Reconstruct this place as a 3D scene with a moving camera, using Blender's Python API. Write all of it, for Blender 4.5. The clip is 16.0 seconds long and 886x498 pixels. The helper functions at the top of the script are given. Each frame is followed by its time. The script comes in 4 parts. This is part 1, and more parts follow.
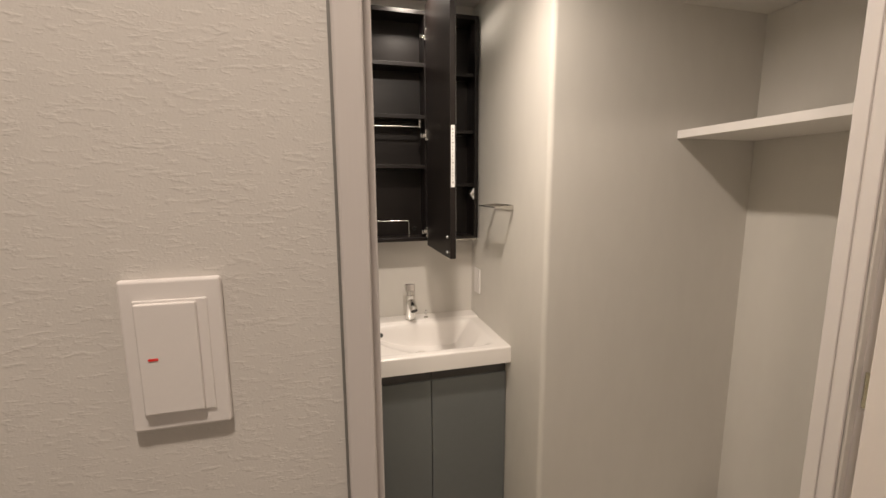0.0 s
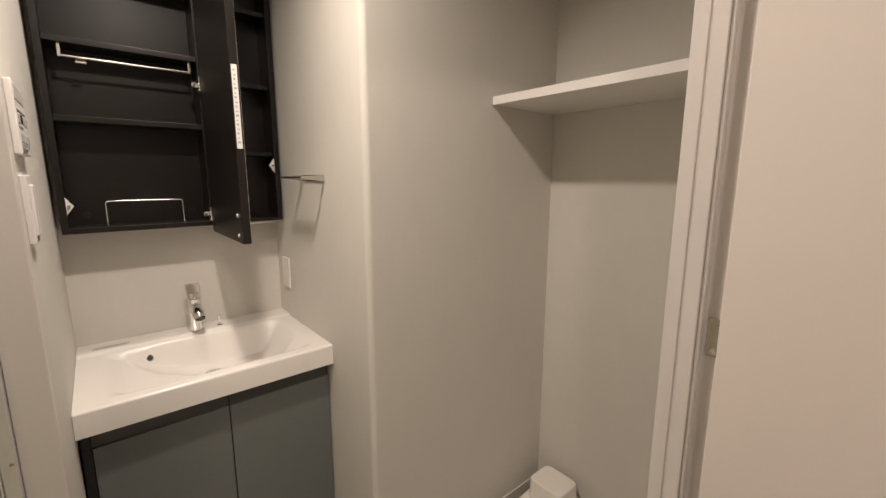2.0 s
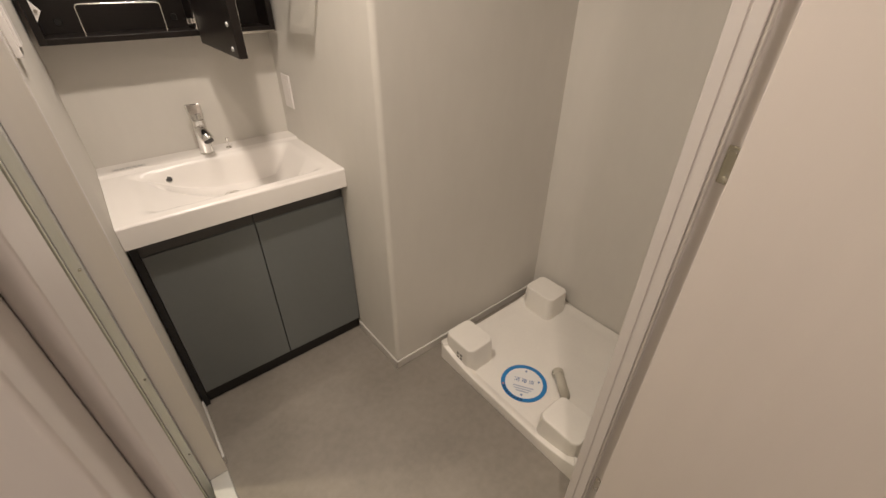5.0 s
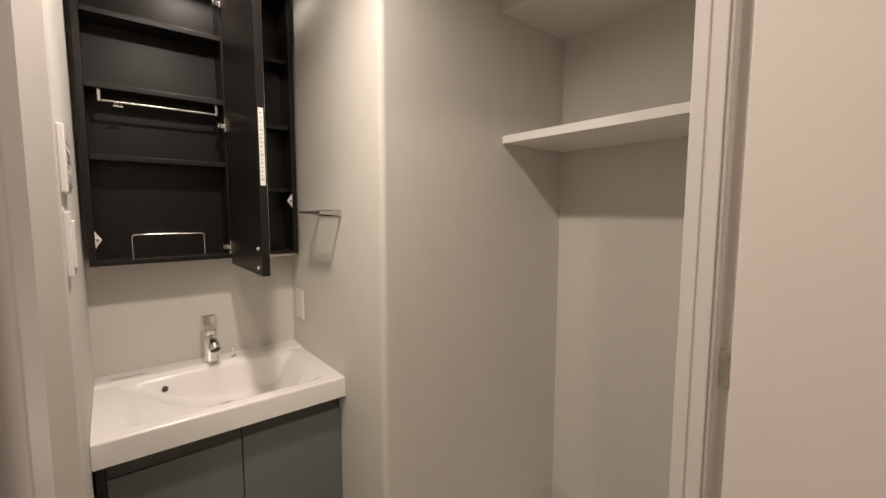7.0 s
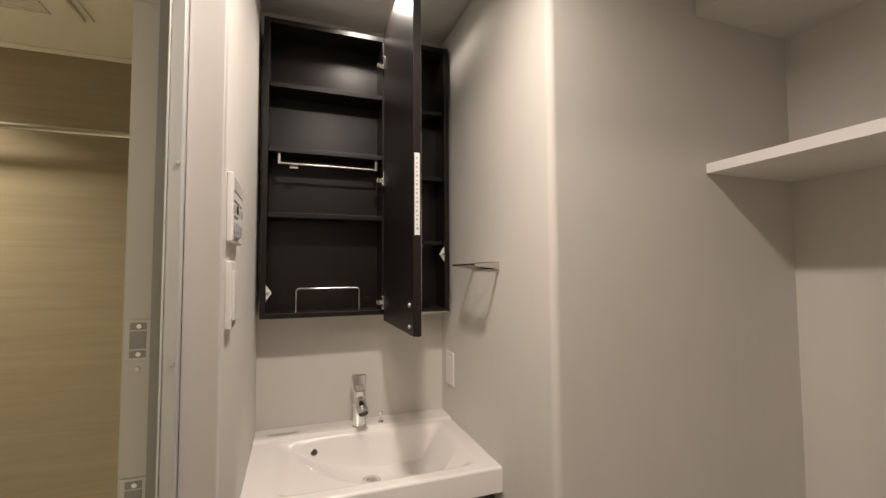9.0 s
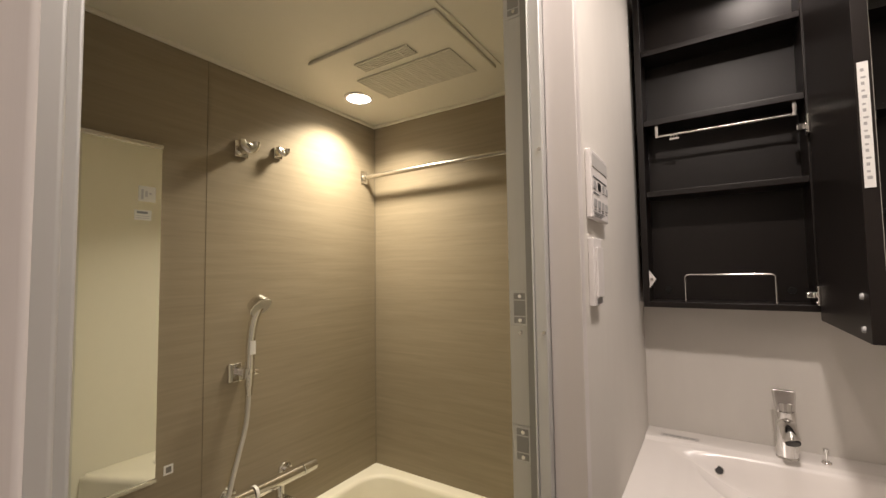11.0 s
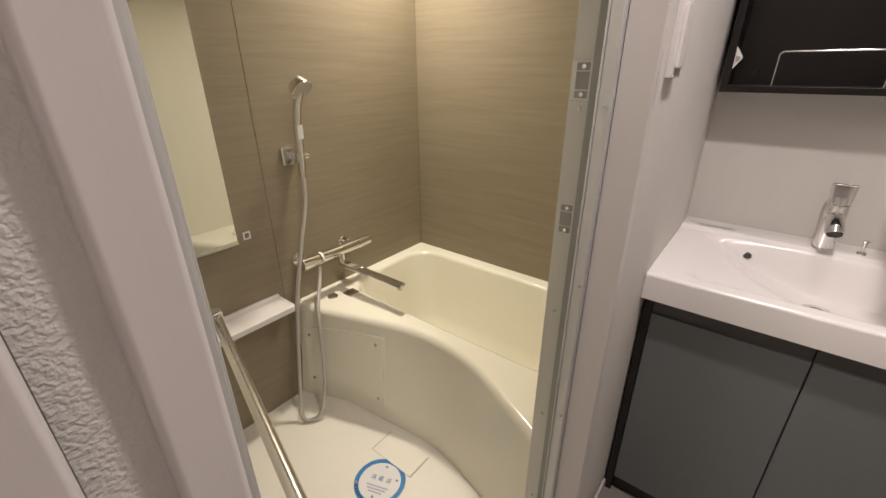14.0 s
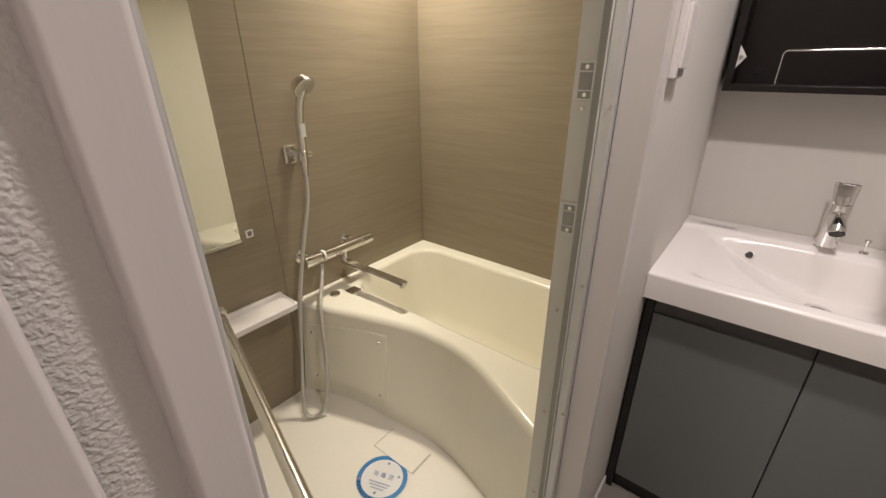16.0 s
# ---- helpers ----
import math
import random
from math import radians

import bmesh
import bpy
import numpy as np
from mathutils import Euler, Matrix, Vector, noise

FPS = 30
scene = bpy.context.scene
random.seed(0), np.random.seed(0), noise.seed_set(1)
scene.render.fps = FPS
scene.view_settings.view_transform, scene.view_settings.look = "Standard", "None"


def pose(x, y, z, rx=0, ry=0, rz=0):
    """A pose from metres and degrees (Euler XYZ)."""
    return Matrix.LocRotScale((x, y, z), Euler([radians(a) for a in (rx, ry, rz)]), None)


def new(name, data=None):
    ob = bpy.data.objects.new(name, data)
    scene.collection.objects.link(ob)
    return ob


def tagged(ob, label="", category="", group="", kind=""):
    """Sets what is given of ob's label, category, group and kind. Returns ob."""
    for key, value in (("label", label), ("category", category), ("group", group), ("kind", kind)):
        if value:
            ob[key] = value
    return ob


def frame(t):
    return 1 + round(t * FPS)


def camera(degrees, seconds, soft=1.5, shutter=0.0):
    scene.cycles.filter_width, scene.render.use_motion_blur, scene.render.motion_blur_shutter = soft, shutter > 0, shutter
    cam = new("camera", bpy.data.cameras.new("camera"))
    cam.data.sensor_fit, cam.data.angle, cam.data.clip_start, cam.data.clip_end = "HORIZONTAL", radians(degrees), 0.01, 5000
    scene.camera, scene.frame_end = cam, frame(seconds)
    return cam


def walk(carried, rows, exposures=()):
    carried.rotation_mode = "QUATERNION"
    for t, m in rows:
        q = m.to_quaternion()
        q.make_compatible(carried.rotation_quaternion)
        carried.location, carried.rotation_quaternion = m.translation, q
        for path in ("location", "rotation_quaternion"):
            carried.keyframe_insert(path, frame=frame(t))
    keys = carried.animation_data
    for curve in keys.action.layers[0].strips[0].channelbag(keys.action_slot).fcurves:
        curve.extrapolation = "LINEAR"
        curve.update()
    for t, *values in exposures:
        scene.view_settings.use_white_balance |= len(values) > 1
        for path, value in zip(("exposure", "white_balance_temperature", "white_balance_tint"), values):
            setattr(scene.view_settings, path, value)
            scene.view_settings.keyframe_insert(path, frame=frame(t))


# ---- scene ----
cam = camera(93.8, 16.0)
PATH = [  # seconds, eye, yaw, pitch, roll
    (0, (-0.015, -1.803, 1.304), -14.83, -8.69, -0.3),
    (0.5, (0.062, -1.714, 1.304), -25.94, -8.71, -0.1),
    (1, (0.073, -1.653, 1.261), -35.42, -8.34, -0.1),
    (1.5, (0.070, -1.631, 1.239), -39.48, -8.48, -0.1),
    (2, (0.081, -1.611, 1.229), -39.87, -9.82, 0.1),
    (2.5, (0.082, -1.606, 1.227), -39.30, -13.42, 0.1),
    (3, (0.075, -1.600, 1.222), -39.24, -19.10, 0.3),
    (3.5, (0.079, -1.594, 1.227), -39.16, -25.94, 0.5),
    (3.7, (0.079, -1.591, 1.229), -39.21, -28.40, 0.6),
    (4.2, (0.072, -1.597, 1.231), -39.27, -33.00, 0.5),
    (4.75, (0.065, -1.603, 1.232), -39.35, -34.60, 0.5),
    (5.3, (0.058, -1.609, 1.234), -39.42, -30.80, 0.4),
    (5.8, (0.051, -1.615, 1.236), -39.48, -23.20, 0.3),
    (6, (0.052, -1.615, 1.236), -39.34, -20.03, 0.3),
    (6.5, (0.049, -1.622, 1.234), -39.19, -12.13, 0.2),
    (7, (0.049, -1.623, 1.234), -38.95, -5.31, 0.1),
    (7.5, (0.052, -1.620, 1.230), -38.18, -0.52, -0.1),
    (8, (0.085, -1.603, 1.229), -35.45, 1.95, -0.1),
    (8.5, (0.096, -1.538, 1.219), -30.08, 2.87, -0.2),
    (9, (0.099, -1.421, 1.214), -19.63, 2.92, -0.3),
    (9.5, (0.111, -1.361, 1.213), -5.49, 2.58, -0.4),
    (10, (0.140, -1.344, 1.205), 11.49, 2.55, -0.7),
    (10.2, (0.156, -1.347, 1.200), 18.20, 2.58, -0.8),
    (10.6, (0.158, -1.354, 1.189), 26.50, 3.30, -0.8),
    (11, (0.161, -1.361, 1.178), 32.80, 3.10, -0.8),
    (11.5, (0.164, -1.369, 1.164), 37.00, 2.60, -0.8),
    (11.9, (0.167, -1.376, 1.153), 38.30, 1.50, -0.8),
    (12.3, (0.169, -1.383, 1.142), 38.14, -0.34, -0.8),
    (12.5, (0.168, -1.382, 1.141), 38.36, -2.29, -0.7),
    (13, (0.160, -1.378, 1.139), 38.45, -8.54, -0.6),
    (13.5, (0.149, -1.374, 1.137), 38.40, -16.23, -0.5),
    (14, (0.143, -1.371, 1.135), 38.30, -23.83, -0.3),
    (14.5, (0.139, -1.368, 1.134), 38.33, -30.10, -0.2),
    (15, (0.137, -1.370, 1.136), 38.21, -32.52, -0.1),
    (15.5, (0.139, -1.372, 1.138), 38.25, -30.03, -0.1),
    (16, (0.141, -1.374, 1.141), 38.47, -24.27, -0.3),
]

walk(cam, [(t, Matrix.Translation(e) @ pose(0, 0, 0, 0, 0, yaw) @ pose(0, 0, 0, 90 + pitch) @ pose(0, 0, 0, 0, 0, roll))
           for t, e, yaw, pitch, roll in PATH],
     [(0, 0.44, 6500, 9), (1, 0.36, 6500, 9), (3, 0.44, 6500, 9), (4, 0.48, 6500, 9), (6, 0.42, 6500, 9), (7, 0.32, 6450, 9), (8.5, 0.24, 6350, 10), (9.3, 0.26, 6350, 10), (10, 0.14, 6450, 11), (12, 0.27, 6050, 14), (14, 0.36, 5900, 14), (16, 0.34, 5900, 14)])

# ---- world and lamps ----
W = 0.6          # washbasin alcove width
CEIL = 2.055     # washroom ceiling
BF, BC = -0.20, 1.92   # bath floor and ceiling
BW, BE, BN, BS = -1.254, -0.13, 0.204, -1.40   # bath walls: west, east, north, south

world = bpy.data.worlds.new("world")
world.use_nodes = True
world.node_tree.nodes["Background"].inputs[0].default_value = (0.9, 0.95, 1, 1)
world.node_tree.nodes["Background"].inputs[1].default_value = 0.02
scene.world = world


def lamp(name, x, y, z, watts, colour, size=0.09, spread=160):
    data = bpy.data.lights.new(name, "AREA")
    data.shape, data.size, data.energy, data.color = "DISK", size, watts, colour
    data.spread = radians(spread)
    ob = new(name, data)
    ob.location = (x, y, z)
    return ob


WARM, BATH_WARM, HALL_WARM = (1.0, 0.855, 0.735), (1.0, 0.86, 0.62), (1.0, 0.82, 0.69)
lamp("vanity_lamp", 0.30, -0.225, CEIL - 0.012, 1.9, WARM, 0.09, 150)
lamp("room_lamp", 0.25, -0.88, CEIL - 0.012, 7.0, WARM, 0.08, 152)
lamp("bath_lamp", -1.067, -0.10, BC - 0.012, 9.3, BATH_WARM, 0.12, 128)
lamp("hall_lamp", -0.09, -1.97, 2.33, 8.2, HALL_WARM, 0.12, 170)


# ---- materials ----
def material(name, base, rough=0.5, metal=0.0, vary=0.0, scale=8.0, bump=0.0, bump_scale=200.0, coat=0.0,
             stretch=(1, 1, 1), tint=None, spec=0.5, rough_vary=0.0):
    m = bpy.data.materials.new(name)
    m.use_nodes = True
    n, l = m.node_tree.nodes, m.node_tree.links
    b = n["Principled BSDF"]
    b.inputs["Base Color"].default_value = (*base, 1)
    b.inputs["Roughness"].default_value = rough
    b.inputs["Metallic"].default_value = metal
    b.inputs["Coat Weight"].default_value = coat
    b.inputs["Specular IOR Level"].default_value = spec
    pos = n.new("ShaderNodeNewGeometry").outputs["Position"]
    mp = n.new("ShaderNodeMapping")
    mp.inputs["Scale"].default_value = stretch
    l.new(pos, mp.inputs["Vector"])
    if vary:
        big = n.new("ShaderNodeTexNoise")
        big.inputs["Scale"].default_value, big.inputs["Detail"].default_value = scale, 6
        l.new(mp.outputs[0], big.inputs["Vector"])
        fine = n.new("ShaderNodeTexNoise")
        fine.inputs["Scale"].default_value, fine.inputs["Detail"].default_value = scale * 9, 4
        l.new(mp.outputs[0], fine.inputs["Vector"])
        mixn = n.new("ShaderNodeMix")
        mixn.inputs[0].default_value = 0.4
        l.new(big.outputs["Fac"], mixn.inputs[2]), l.new(fine.outputs["Fac"], mixn.inputs[3])
        ramp = n.new("ShaderNodeMapRange")
        ramp.inputs[1].default_value, ramp.inputs[2].default_value = 0.3, 0.7
        l.new(mixn.outputs[0], ramp.inputs[0])
        col = n.new("ShaderNodeMix")
        col.data_type = "RGBA"
        dark = tint or tuple(c * (1 - vary) for c in base)
        col.inputs[6].default_value = (*dark, 1)
        col.inputs[7].default_value = (*(min(1, c * (1 + vary * 0.6)) for c in base), 1)
        l.new(ramp.outputs[0], col.inputs[0])
        l.new(col.outputs[2], b.inputs["Base Color"])
        if rough_vary:
            rr = n.new("ShaderNodeMapRange")
            rr.inputs[3].default_value, rr.inputs[4].default_value = rough - rough_vary, rough + rough_vary
            l.new(mixn.outputs[0], rr.inputs[0])
            l.new(rr.outputs[0], b.inputs["Roughness"])
    if bump:
        t = n.new("ShaderNodeTexNoise")
        t.inputs["Scale"].default_value, t.inputs["Detail"].default_value = bump_scale, 5
        l.new(mp.outputs[0], t.inputs["Vector"])
        bp = n.new("ShaderNodeBump")
        bp.inputs["Strength"].default_value, bp.inputs["Distance"].default_value = bump, 0.003
        l.new(t.outputs["Fac"], bp.inputs["Height"])
        l.new(bp.outputs[0], b.inputs["Normal"])
    return m


def plaster_paper(name, grow, flat, lo, hi, strength, depth, detail=4):
    """Off-white wallpaper with a raised plaster pattern of short ridges."""
    m = material(name, (0.68, 0.655, 0.62), 0.85, vary=0.04, scale=5)
    n, l = m.node_tree.nodes, m.node_tree.links
    b = n["Principled BSDF"]
    geo = n.new("ShaderNodeNewGeometry")
    mp = n.new("ShaderNodeMapping")
    mp.inputs["Scale"].default_value = (1, 1, flat)
    l.new(geo.outputs["Position"], mp.inputs["Vector"])
    ridge = n.new("ShaderNodeTexNoise")
    ridge.inputs["Scale"].default_value, ridge.inputs["Detail"].default_value = grow, detail
    ridge.inputs["Distortion"].default_value = 0.15
    l.new(mp.outputs[0], ridge.inputs["Vector"])
    cut = n.new("ShaderNodeMapRange")
    cut.inputs[1].default_value, cut.inputs[2].default_value = lo, hi
    l.new(ridge.outputs["Fac"], cut.inputs[0])
    grain = n.new("ShaderNodeTexNoise")
    grain.inputs["Scale"].default_value = 520
    l.new(geo.outputs["Position"], grain.inputs["Vector"])
    add = n.new("ShaderNodeMath")
    add.operation = "MULTIPLY_ADD"
    add.inputs[1].default_value = 0.35
    l.new(grain.outputs["Fac"], add.inputs[0]), l.new(cut.outputs[0], add.inputs[2])
    bp = n.new("ShaderNodeBump")
    bp.inputs["Strength"].default_value, bp.inputs["Distance"].default_value = strength, depth
    l.new(add.outputs[0], bp.inputs["Height"])
    l.new(bp.outputs[0], b.inputs["Normal"])
    return m


def wood_panel(name, dark, light):
    """Beige bath panel with a fine grain that runs level."""
    m = bpy.data.materials.new(name)
    m.use_nodes = True
    n, l = m.node_tree.nodes, m.node_tree.links
    b = n["Principled BSDF"]
    b.inputs["Roughness"].default_value = 0.62
    b.inputs["Specular IOR Level"].default_value = 0.3
    geo = n.new("ShaderNodeNewGeometry")
    mp = n.new("ShaderNodeMapping")
    mp.inputs["Scale"].default_value = (1.3, 1.3, 26)
    l.new(geo.outputs["Position"], mp.inputs["Vector"])
    a = n.new("ShaderNodeTexNoise")
    a.inputs["Scale"].default_value, a.inputs["Detail"].default_value, a.inputs["Roughness"].default_value = 2.2, 8, 0.6
    a.inputs["Distortion"].default_value = 0.4
    l.new(mp.outputs[0], a.inputs["Vector"])
    mp2 = n.new("ShaderNodeMapping")
    mp2.inputs["Scale"].default_value = (5, 5, 260)
    l.new(geo.outputs["Position"], mp2.inputs["Vector"])
    f = n.new("ShaderNodeTexNoise")
    f.inputs["Scale"].default_value, f.inputs["Detail"].default_value = 3, 5
    l.new(mp2.outputs[0], f.inputs["Vector"])
    mx = n.new("ShaderNodeMix")
    mx.inputs[0].default_value = 0.22
    l.new(a.outputs["Fac"], mx.inputs[2]), l.new(f.outputs["Fac"], mx.inputs[3])
    ramp = n.new("ShaderNodeMapRange")
    ramp.inputs[1].default_value, ramp.inputs[2].default_value = 0.33, 0.67
    l.new(mx.outputs[0], ramp.inputs[0])
    col = n.new("ShaderNodeMix")
    col.data_type = "RGBA"
    col.inputs[6].default_value, col.inputs[7].default_value = (*dark, 1), (*light, 1)
    l.new(ramp.outputs[0], col.inputs[0])
    l.new(col.outputs[2], b.inputs["Base Color"])
    bp = n.new("ShaderNodeBump")
    bp.inputs["Strength"].default_value, bp.inputs["Distance"].default_value = 0.08, 0.0006
    l.new(mx.outputs[0], bp.inputs["Height"])
    l.new(bp.outputs[0], b.inputs["Normal"])
    return m


def glow(name, colour, strength):
    m = bpy.data.materials.new(name)
    m.use_nodes = True
    b = m.node_tree.nodes["Principled BSDF"]
    b.inputs["Base Color"].default_value = (0.9, 0.9, 0.88, 1)
    b.inputs["Emission Color"].default_value = (*colour, 1)
    b.inputs["Emission Strength"].default_value = strength
    return m


PAPER = material("fabric_wallpaper", (0.66, 0.635, 0.59), 0.9, vary=0.035, scale=3, bump=0.06, bump_scale=420, stretch=(1, 1, 0.35))
PLASTER = plaster_paper("plaster_wallpaper", 105, 2.6, 0.52, 0.80, 0.30, 0.0011)
PEBBLE = plaster_paper("coarse_plaster_wallpaper", 430, 1.0, 0.34, 0.70, 0.42, 0.0009, 1.5)
CEILING = material("ceiling_paper", (0.70, 0.68, 0.64), 0.9, vary=0.03, scale=4, bump=0.1, bump_scale=380)
TRIM = material("white_trim_sheet", (0.66, 0.625, 0.605), 0.42, vary=0.03, scale=6, bump=0.03, bump_scale=300, stretch=(1, 1, 0.05))
SKIRT = material("off_white_skirting", (0.60, 0.575, 0.54), 0.5, vary=0.03, scale=8)
BUTTON = material("grey_button", (0.40, 0.40, 0.40), 0.45)
LEAF = material("white_door_sheet", (0.74, 0.685, 0.645), 0.45, vary=0.03, scale=3, bump=0.04, bump_scale=250, stretch=(1, 1, 0.08))
VINYL = material("grey_stone_vinyl", (0.25, 0.225, 0.195), 0.5, vary=0.2, scale=4.5, bump=0.05, bump_scale=160, rough_vary=0.08)
WHITE = material("white_melamine", (0.80, 0.77, 0.73), 0.45, vary=0.02, scale=6, bump=0.02, bump_scale=200)
PLASTIC = material("white_plastic", (0.80, 0.77, 0.75), 0.35, vary=0.02, scale=20, bump=0.02, bump_scale=500)
BOWL = material("white_cast_resin", (0.82, 0.79, 0.76), 0.24, vary=0.012, scale=4, coat=0.1)
PAN = material("white_moulded_plastic", (0.80, 0.77, 0.72), 0.38, vary=0.03, scale=10, bump=0.05, bump_scale=260)
SLATE = material("slate_grey_sheet", (0.158, 0.170, 0.170), 0.45, vary=0.05, scale=5, bump=0.03, bump_scale=400)
BLACK = material("black_edge", (0.008, 0.0075, 0.007), 0.4, vary=0.1, scale=20)
CARBON = material("dark_grey_rail", (0.085, 0.084, 0.082), 0.4, vary=0.08, scale=20)
ESPRESSO = material("espresso_woodgrain", (0.0108, 0.0080, 0.0070), 0.36, vary=0.25, scale=5, bump=0.06, bump_scale=260, stretch=(1, 1, 0.12), spec=0.4)
CHROME = material("chrome", (0.80, 0.79, 0.77), 0.12, 1.0, vary=0.02, scale=30)
STEEL = material("brushed_steel", (0.62, 0.60, 0.56), 0.26, 1.0, vary=0.05, scale=60, stretch=(1, 1, 0.1))
ALU = material("anodised_aluminium", (0.66, 0.665, 0.65), 0.42, 0.55, vary=0.04, scale=20, stretch=(1, 1, 0.05))
ALU_LIGHT = material("painted_aluminium", (0.66, 0.66, 0.62), 0.38, 0.2, vary=0.03, scale=15, stretch=(1, 1, 0.05))
MIRROR = material("mirror_glass", (0.86, 0.88, 0.86), 0.015, 1.0)
WOOD = wood_panel("beige_woodgrain_panel", (0.258, 0.216, 0.151), (0.318, 0.269, 0.193))
CREAM = material("cream_bath_panel", (0.82, 0.80, 0.70), 0.35, vary=0.02, scale=3)
BATHCEIL = material("white_bath_ceiling", (0.76, 0.735, 0.65), 0.45, vary=0.02, scale=3)
TUB = material("ivory_bathtub", (0.86, 0.83, 0.715), 0.17, vary=0.015, scale=3, coat=0.2)
BATHFLOOR = material("ivory_shower_floor", (0.83, 0.80, 0.71), 0.38, vary=0.03, scale=6, bump=0.12, bump_scale=220)
DARK = material("dark_hole", (0.01, 0.009, 0.008), 0.5)
BLUE = material("blue_print", (0.02, 0.20, 0.50), 0.4, vary=0.05, scale=40)
FILM = material("clear_label_film", (0.80, 0.80, 0.80), 0.25)
INK = material("grey_ink", (0.16, 0.17, 0.18), 0.5)
BLUE_INK = material("blue_grey_ink", (0.16, 0.24, 0.42), 0.5)
PALE = material("pale_label_film", (0.60, 0.60, 0.55), 0.3)
NAVY = material("navy_print", (0.01, 0.05, 0.14), 0.5)
PINK = material("pink_print", (0.45, 0.20, 0.25), 0.5)
LABEL = material("white_label", (0.80, 0.80, 0.78), 0.5, vary=0.03, scale=60)
HOSE = material("grey_shower_hose", (0.56, 0.54, 0.50), 0.3, 0.35, bump=0.3, bump_scale=700)
PIPE = material("beige_pvc", (0.50, 0.47, 0.40), 0.4, vary=0.05, scale=30)
# Darker copy of the aluminium: shade inside grooves and slots, put into the colour.
ALU_SHADE = material("shaded_hollow_aluminium", (0.36, 0.36, 0.34), 0.5, 0.3, vary=0.04, scale=20)
DARK_GREY = material("plain_dark_grey", (0.20, 0.195, 0.18), 0.6)
SEAM = material("brown_seam", (0.22, 0.185, 0.13), 0.7)
RED = glow("red_pilot", (1.0, 0.02, 0.01), 0.22)
RED.node_tree.nodes["Principled BSDF"].inputs["Base Color"].default_value = (0.25, 0.01, 0.01, 1)
LIT = glow("lit_diffuser", (1.0, 0.93, 0.82), 14)
LIT_BATH = glow("lit_bath_diffuser", (1.0, 0.93, 0.78), 14)


# ---- builders ----
def finish(bm, name, mat, parent=None, label="", smooth=False):
    me = bpy.data.meshes.new(name)
    bm.normal_update()
    bm.to_mesh(me)
    bm.free()
    me.materials.append(mat)
    if smooth:
        me.polygons.foreach_set("use_smooth", [True] * len(me.polygons))
        me.set_sharp_from_angle(angle=radians(50))
    ob = new(name, me)
    if smooth:
        even = ob.modifiers.new("even_shading", "WEIGHTED_NORMAL")
        even.keep_sharp, even.weight = True, 100
    if parent is not None:
        ob.parent = parent
    if label:
        ob["label"] = label
    return ob


def part(name, bm, mat, parent, label="", smooth=True):
    return finish(bm, name, mat, parent, label, smooth)


def thing(name, label, category, group="", kind=""):
    return tagged(new(name), label, category, group, kind)


def structure(name, bm, mat, label, category, smooth=False):
    return tagged(finish(bm, name, mat, None, "", smooth), label, category, "", "structure")


def box(x0, x1, y0, y1, z0, z1, bevel=0.0, seg=2, bm=None):
    b = bmesh.new()
    bmesh.ops.create_cube(b, size=1)
    for v in b.verts:
        v.co = ((x0 + x1) / 2 + v.co.x * (x1 - x0), (y0 + y1) / 2 + v.co.y * (y1 - y0), (z0 + z1) / 2 + v.co.z * (z1 - z0))
    if bevel:
        bmesh.ops.bevel(b, geom=b.edges[:], offset=bevel, segments=seg, affect="EDGES", profile=0.5)
    return join(bm, b)


def join(bm, b):
    if bm is None:
        return b
    me = bpy.data.meshes.new("tmp")
    b.to_mesh(me)
    b.free()
    bm.from_mesh(me)
    bpy.data.meshes.remove(me)
    return bm


def cyl(p, q, r0, r1=None, seg=24, bevel=0.0, bm=None):
    """A round bar from p to q, with its radii at both ends."""
    p, q = Vector(p), Vector(q)
    r1 = r0 if r1 is None else r1
    b = bmesh.new()
    bmesh.ops.create_cone(b, cap_ends=True, segments=seg, radius1=r0, radius2=r1, depth=(q - p).length)
    if bevel:
        rim = [e for e in b.edges if abs(e.verts[0].co.z - e.verts[1].co.z) < 1e-6]
        bmesh.ops.bevel(b, geom=rim, offset=bevel, segments=2, affect="EDGES", profile=0.5)
    m = Matrix.Translation((p + q) / 2) @ (q - p).to_track_quat("Z", "Y").to_matrix().to_4x4()
    b.transform(m)
    return join(bm, b)


def tube(points, r, seg=12, smooth_steps=0, bm=None, caps=True):
    """A round tube along a line of points."""
    pts = [Vector(p) for p in points]
    if smooth_steps:
        out = []
        for i in range(len(pts) - 1):
            p0, p1, p2, p3 = pts[max(0, i - 1)], pts[i], pts[i + 1], pts[min(len(pts) - 1, i + 2)]
            for k in range(smooth_steps):
                t = k / smooth_steps
                out.append(0.5 * ((2 * p1) + (p2 - p0) * t + (2 * p0 - 5 * p1 + 4 * p2 - p3) * t * t + (3 * p1 - p0 - 3 * p2 + p3) * t ** 3))
        pts = out + [pts[-1]]
    b = bmesh.new()
    rings, side = [], None
    for i, p in enumerate(pts):
        d = (pts[min(i + 1, len(pts) - 1)] - pts[max(i - 1, 0)]).normalized()
        if side is None:
            side = d.orthogonal().normalized()
        side = (side - d * side.dot(d)).normalized()
        up = d.cross(side)
        rings.append([b.verts.new(p + r * (math.cos(a) * side + math.sin(a) * up)) for a in (2 * math.pi * k / seg for k in range(seg))])
    for a, c in zip(rings, rings[1:]):
        for k in range(seg):
            b.faces.new((a[k], a[(k + 1) % seg], c[(k + 1) % seg], c[k]))
    if caps:
        b.faces.new(rings[0][::-1]), b.faces.new(rings[-1])
    return join(bm, b)


